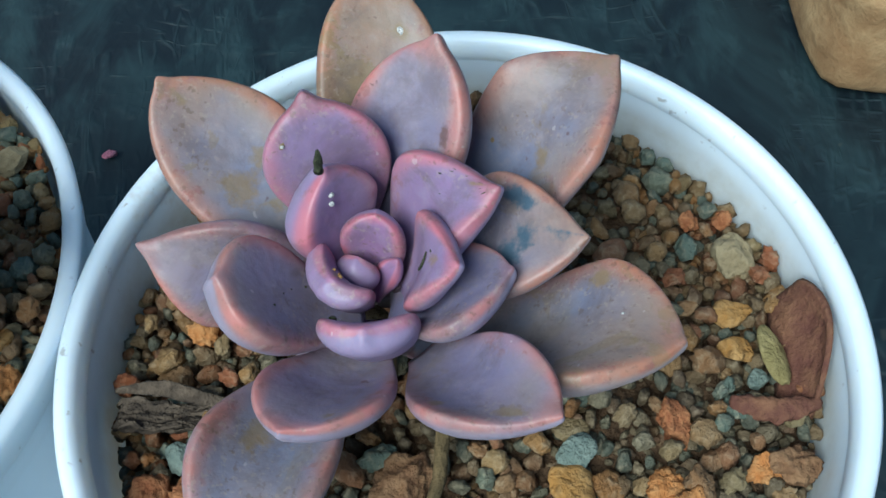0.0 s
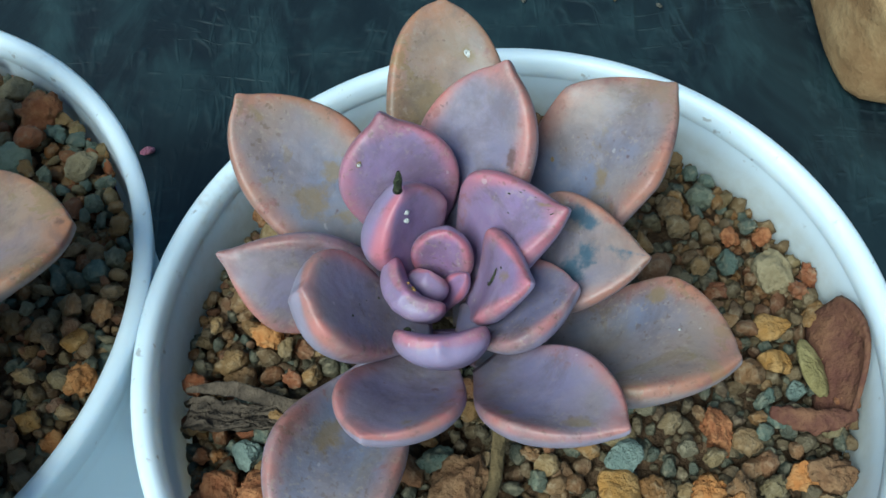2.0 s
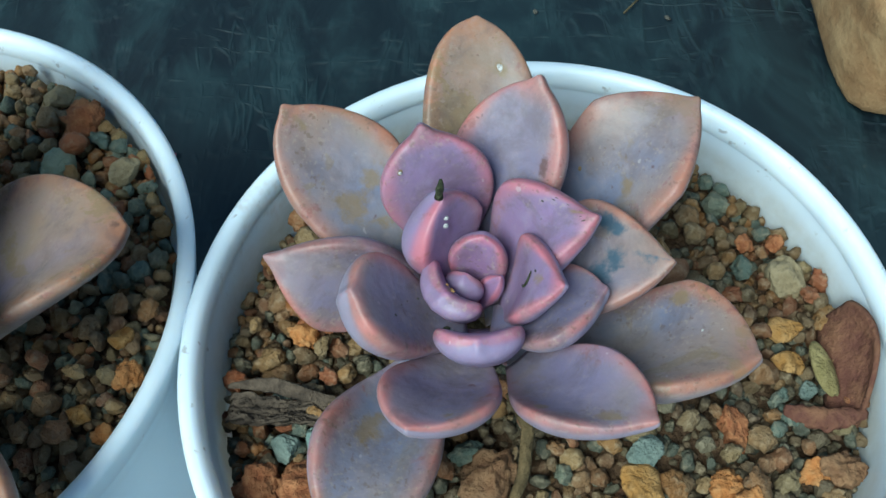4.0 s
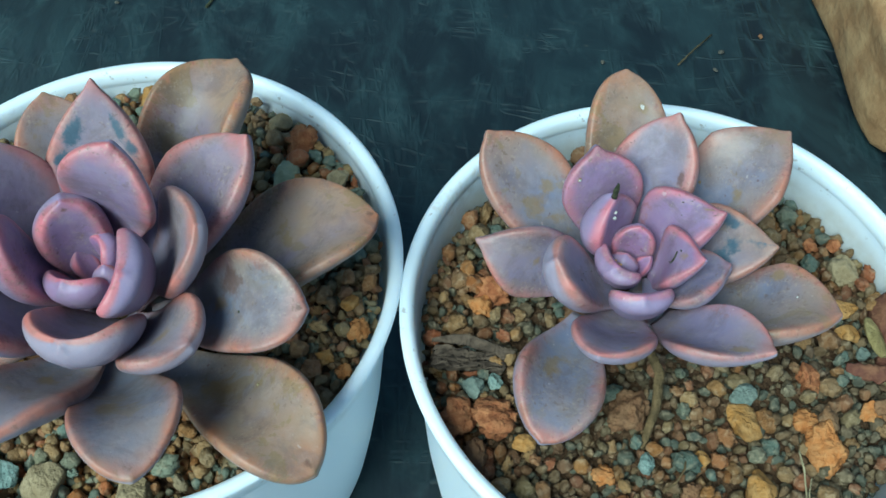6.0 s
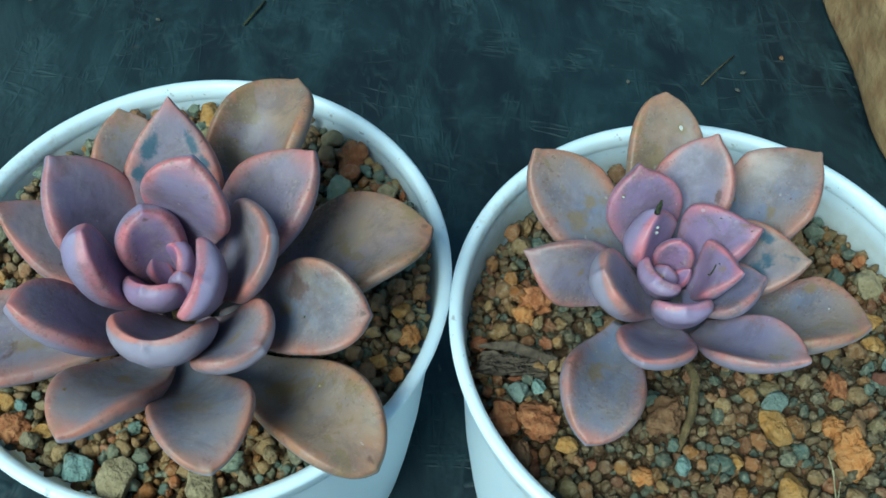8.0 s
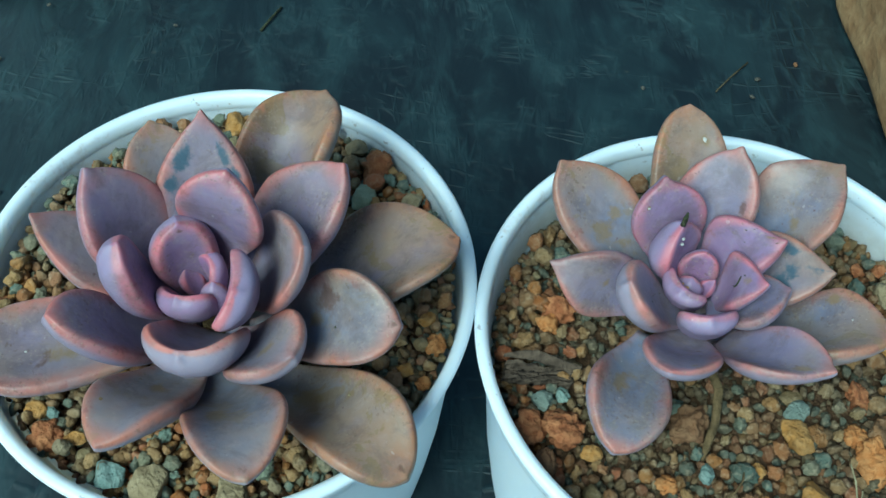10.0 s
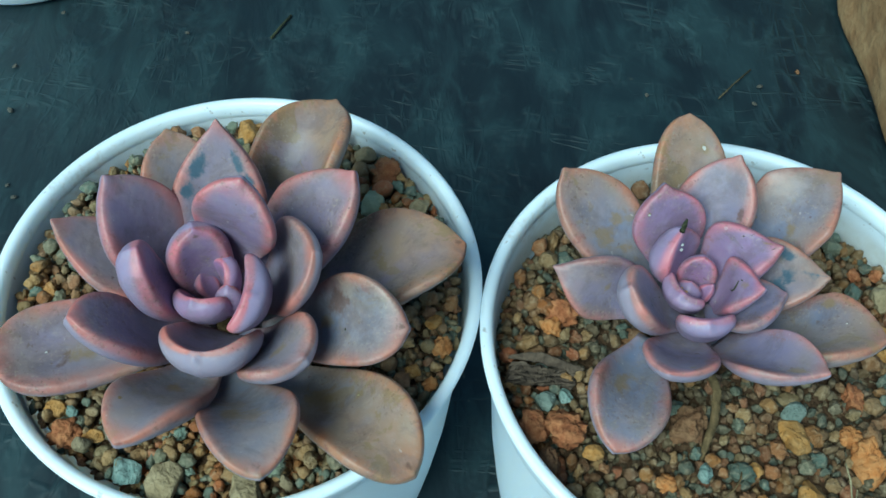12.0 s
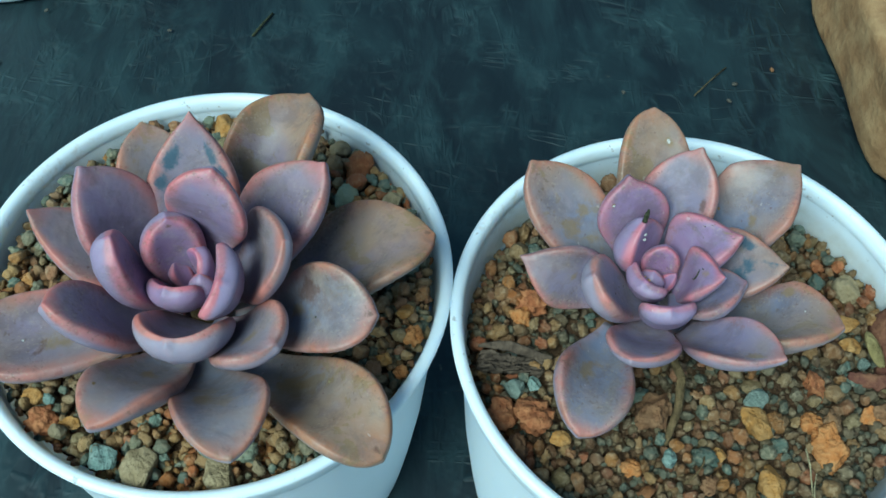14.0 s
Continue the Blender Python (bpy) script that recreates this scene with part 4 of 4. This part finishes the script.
# marks on the leaves
stain(r2, 0.84, 0.42, 1.25, TAN, "scar", "brown ring round a pale scar", ragged=0.15)
stain(r2, 0.84, 0.42, 0.55, SPECK, "scar", "pale healed scar", lift=0.14)
stain(r5, 0.79, -0.70, 0.5, TAN, "scar", ragged=0.1)
grain_on(r5, 0.79, -0.70, 0.28, SPECK)
grain_on(r6, 0.82, -0.20, 0.33, SPECK, "grain", "white grain of perlite")
grain_on(r6, 0.745, -0.20, 0.36, SPECK, "grain", "white grain of perlite")
for u, x, r in ((0.86, -0.82, 0.2), (0.84, -0.7, 0.24), (0.765, -0.57, 0.3), (0.905, -0.7, 0.2), (0.95, -0.5, 0.25), (0.94, 0.26, 0.3), (0.93, 0.0, 0.2), (0.70, -0.1, 0.22)):
    stain(r7, u, x, r * 0.75, BUD, "speck", ragged=0.3)
stain(r7, 0.93, -0.35, 0.9, TAN)
part("hair", tube([SURFACE[r9.name][0](u, x, 0.2) for u, x in ((0.52, 0.12), (0.56, 0.20), (0.61, 0.16), (0.65, 0.02), (0.69, -0.16))], [0.00008, 0.00013, 0.00015, 0.00013, 0.00008], 6), BUD, r9, "fine black hair")
stain(r9, 0.80, 0.1, 0.9, TAN, long=1.4)
stain(r9, 0.74, -0.2, 0.35, BUD)
stain(r18, 0.90, 0.05, 0.9, TAN, "crust", "yellow-brown crust of dirt", ragged=0.5)
for u, x, r in ((0.88, 0.2, 0.22), (0.9, -0.1, 0.28), (0.85, 0.0, 0.2)):
    grain_on(r18, u, x, r, OCHRE)
stain(r4, 0.64, 0.26, 1.7, TAN, long=0.7)
stain(r4, 0.56, -0.55, 0.4, TAN, ragged=0.1)
stain(r3, 0.70, 0.72, 0.9, WITHERED, long=1.3)
stain(r1, 0.61, 0.26, 2.0, TAN, long=0.7, ragged=0.6)
stain(r1, 0.56, -0.30, 2.4, TAN, ragged=0.7)
stain(r1, 0.92, 0.09, 1.4, TAN, ragged=0.5)
stain(r1, 0.45, 0.1, 1.2, TAN, ragged=0.6)
stain(r8, 0.74, -0.62, 1.7, SLATE, "stain", "blue-grey stain", 1.2, 0.6)
stain(r8, 0.74, 0.12, 1.9, SLATE, "stain", "blue-grey stain", 0.8, 0.6)
stain(r8, 0.64, 0.50, 2.0, SLATE, "stain", "blue-grey stain", 1.1, 0.5)
stain(r8, 0.90, 0.12, 1.4, SLATE, "stain", "blue-grey stain", 1.6, 0.5)
stain(r12, 0.86, 0.40, 1.5, TAN, ragged=0.5)
stain(r12, 0.55, 0.72, 1.0, TAN, ragged=0.5)
stain(r13, 0.84, -0.55, 0.8, OCHRE, ragged=0.6)
stain(r14, 0.50, 0.26, 1.9, TAN, long=1.6, ragged=0.7)
stain(r14, 0.38, -0.1, 1.0, TAN, ragged=0.6)
stain(r15, 0.54, 0.09, 1.3, OCHRE, long=0.5, ragged=0.8)
for u, x, r in ((0.39, 0.42, 0.25), (0.5, 0.2, 0.2), (0.64, -0.26, 0.28), (0.56, 0.05, 0.2)):
    stain(r16, u, x, r * 0.9, BUD, "speck")
stain(r11, 0.68, -0.75, 1.3, TAN, ragged=0.5)
stain(r11, 0.86, 0.2, 1.5, TAN, long=0.6, ragged=0.8)
grain_on(r11, 0.79, -0.26, 0.18, SPECK)
grain_on(r17, 0.72, 0.78, 0.4, BUD)
grain_on(r17, 0.70, 0.70, 0.3, SPECK)
stain(l9, 0.54, -0.42, 1.15, TAN, "scar", "ring-shaped scar", ragged=0.15)
stain(l9, 0.54, -0.42, 0.35, STRAW, "scar", ragged=0.2, lift=0.13)
stain(l7, 0.61, -0.09, 0.9, TAN, "scar", "ring-shaped scar", ragged=0.15)
stain(l7, 0.61, -0.09, 0.3, STRAW, "scar", ragged=0.2, lift=0.13)
# brown scurf on l8, with shade towards its foot painted in as well
stain(l8, 0.56, -0.40, 2.6, BARK, long=1.2, ragged=0.7)
stain(l8, 0.45, 0.0, 1.8, TAN, long=1.2, ragged=0.7)
stain(l10, 0.55, 0.3, 2.4, TAN, long=1.4, ragged=0.7)
stain(l19, 0.72, 0.1, 1.8, OCHRE, long=0.7, ragged=0.7)
stain(l12, 0.45, 0.3, 2.0, TAN, long=1.5, ragged=0.7)
stain(l7, 0.40, 0.2, 3.0, TAN, long=1.5, ragged=0.7)
stain(l9, 0.35, 0.1, 3.0, TAN, long=1.5, ragged=0.7)
stain(l8, 0.62, 0.20, 0.5, BUD)
stain(l12, 0.70, -0.42, 0.9, BARK, ragged=0.7)
stain(l12, 0.68, -0.30, 0.6, BARK, ragged=0.7)
stain(l12, 0.765, -0.09, 0.45, SPECK)
stain(l12, 0.61, -0.22, 2.2, TAN, long=1.5, ragged=0.7)
stain(l16, 0.95, 0.1, 0.9, BUD, "stain", "dark bruise", 0.5, 0.4)
stain(l22, 0.92, -0.2, 1.0, BUD, "stain", "dark bruise", 0.5, 0.4)
stain(l11, 0.765, 0.62, 0.5, TAN, "scar")
stain(l11, 0.45, -0.05, 2.2, OCHRE, long=0.8, ragged=0.8)
stain(l3, 0.80, -0.55, 2.2, SLATE, "stain", "blue-grey stain", 1.2, 0.6)
stain(l3, 0.68, -0.72, 1.4, SLATE, "stain", "blue-grey stain", 1.2, 0.6)
stain(l3, 0.82, 0.62, 1.4, SLATE, "stain", "blue-grey stain", 1.6, 0.6)
stain(l3, 0.72, 0.78, 1.0, SLATE, "stain", "blue-grey stain", 1.4, 0.6)
stain(l4, 0.72, -0.8, 0.9, SLATE, "stain", "blue-grey stain", 1.2, 0.6)
stain(l5, 0.60, -0.42, 1.7, TAN, long=1.2, ragged=0.7)
stain(l7, 0.975, 0.05, 1.5, WITHERED, "tip_scar", "dark red dried tip", 0.5)
stain(l9, 0.97, 0.1, 1.4, WITHERED, "tip_scar", "dark red dried tip", 0.5)
stain(l8, 0.975, 0.0, 1.1, WITHERED, "tip_scar", "dark red dried tip", 0.5)
stain(l10, 0.96, 0.15, 1.3, WITHERED, "tip_scar", "dark red dried tip", 0.6)

# dried bud on the small plant
part("bud", tube([mm(-3.4, 7.4, 37.0), mm(-3.35, 7.5, 37.8), mm(-3.3, 7.6, 38.5), mm(-3.2, 7.7, 39.3), mm(-3.2, 7.8, 40.0)], [0.00055, 0.00045, 0.0005, 0.00036, 0.0002], 8), BUD, SMALL, "dried blackish green bud")
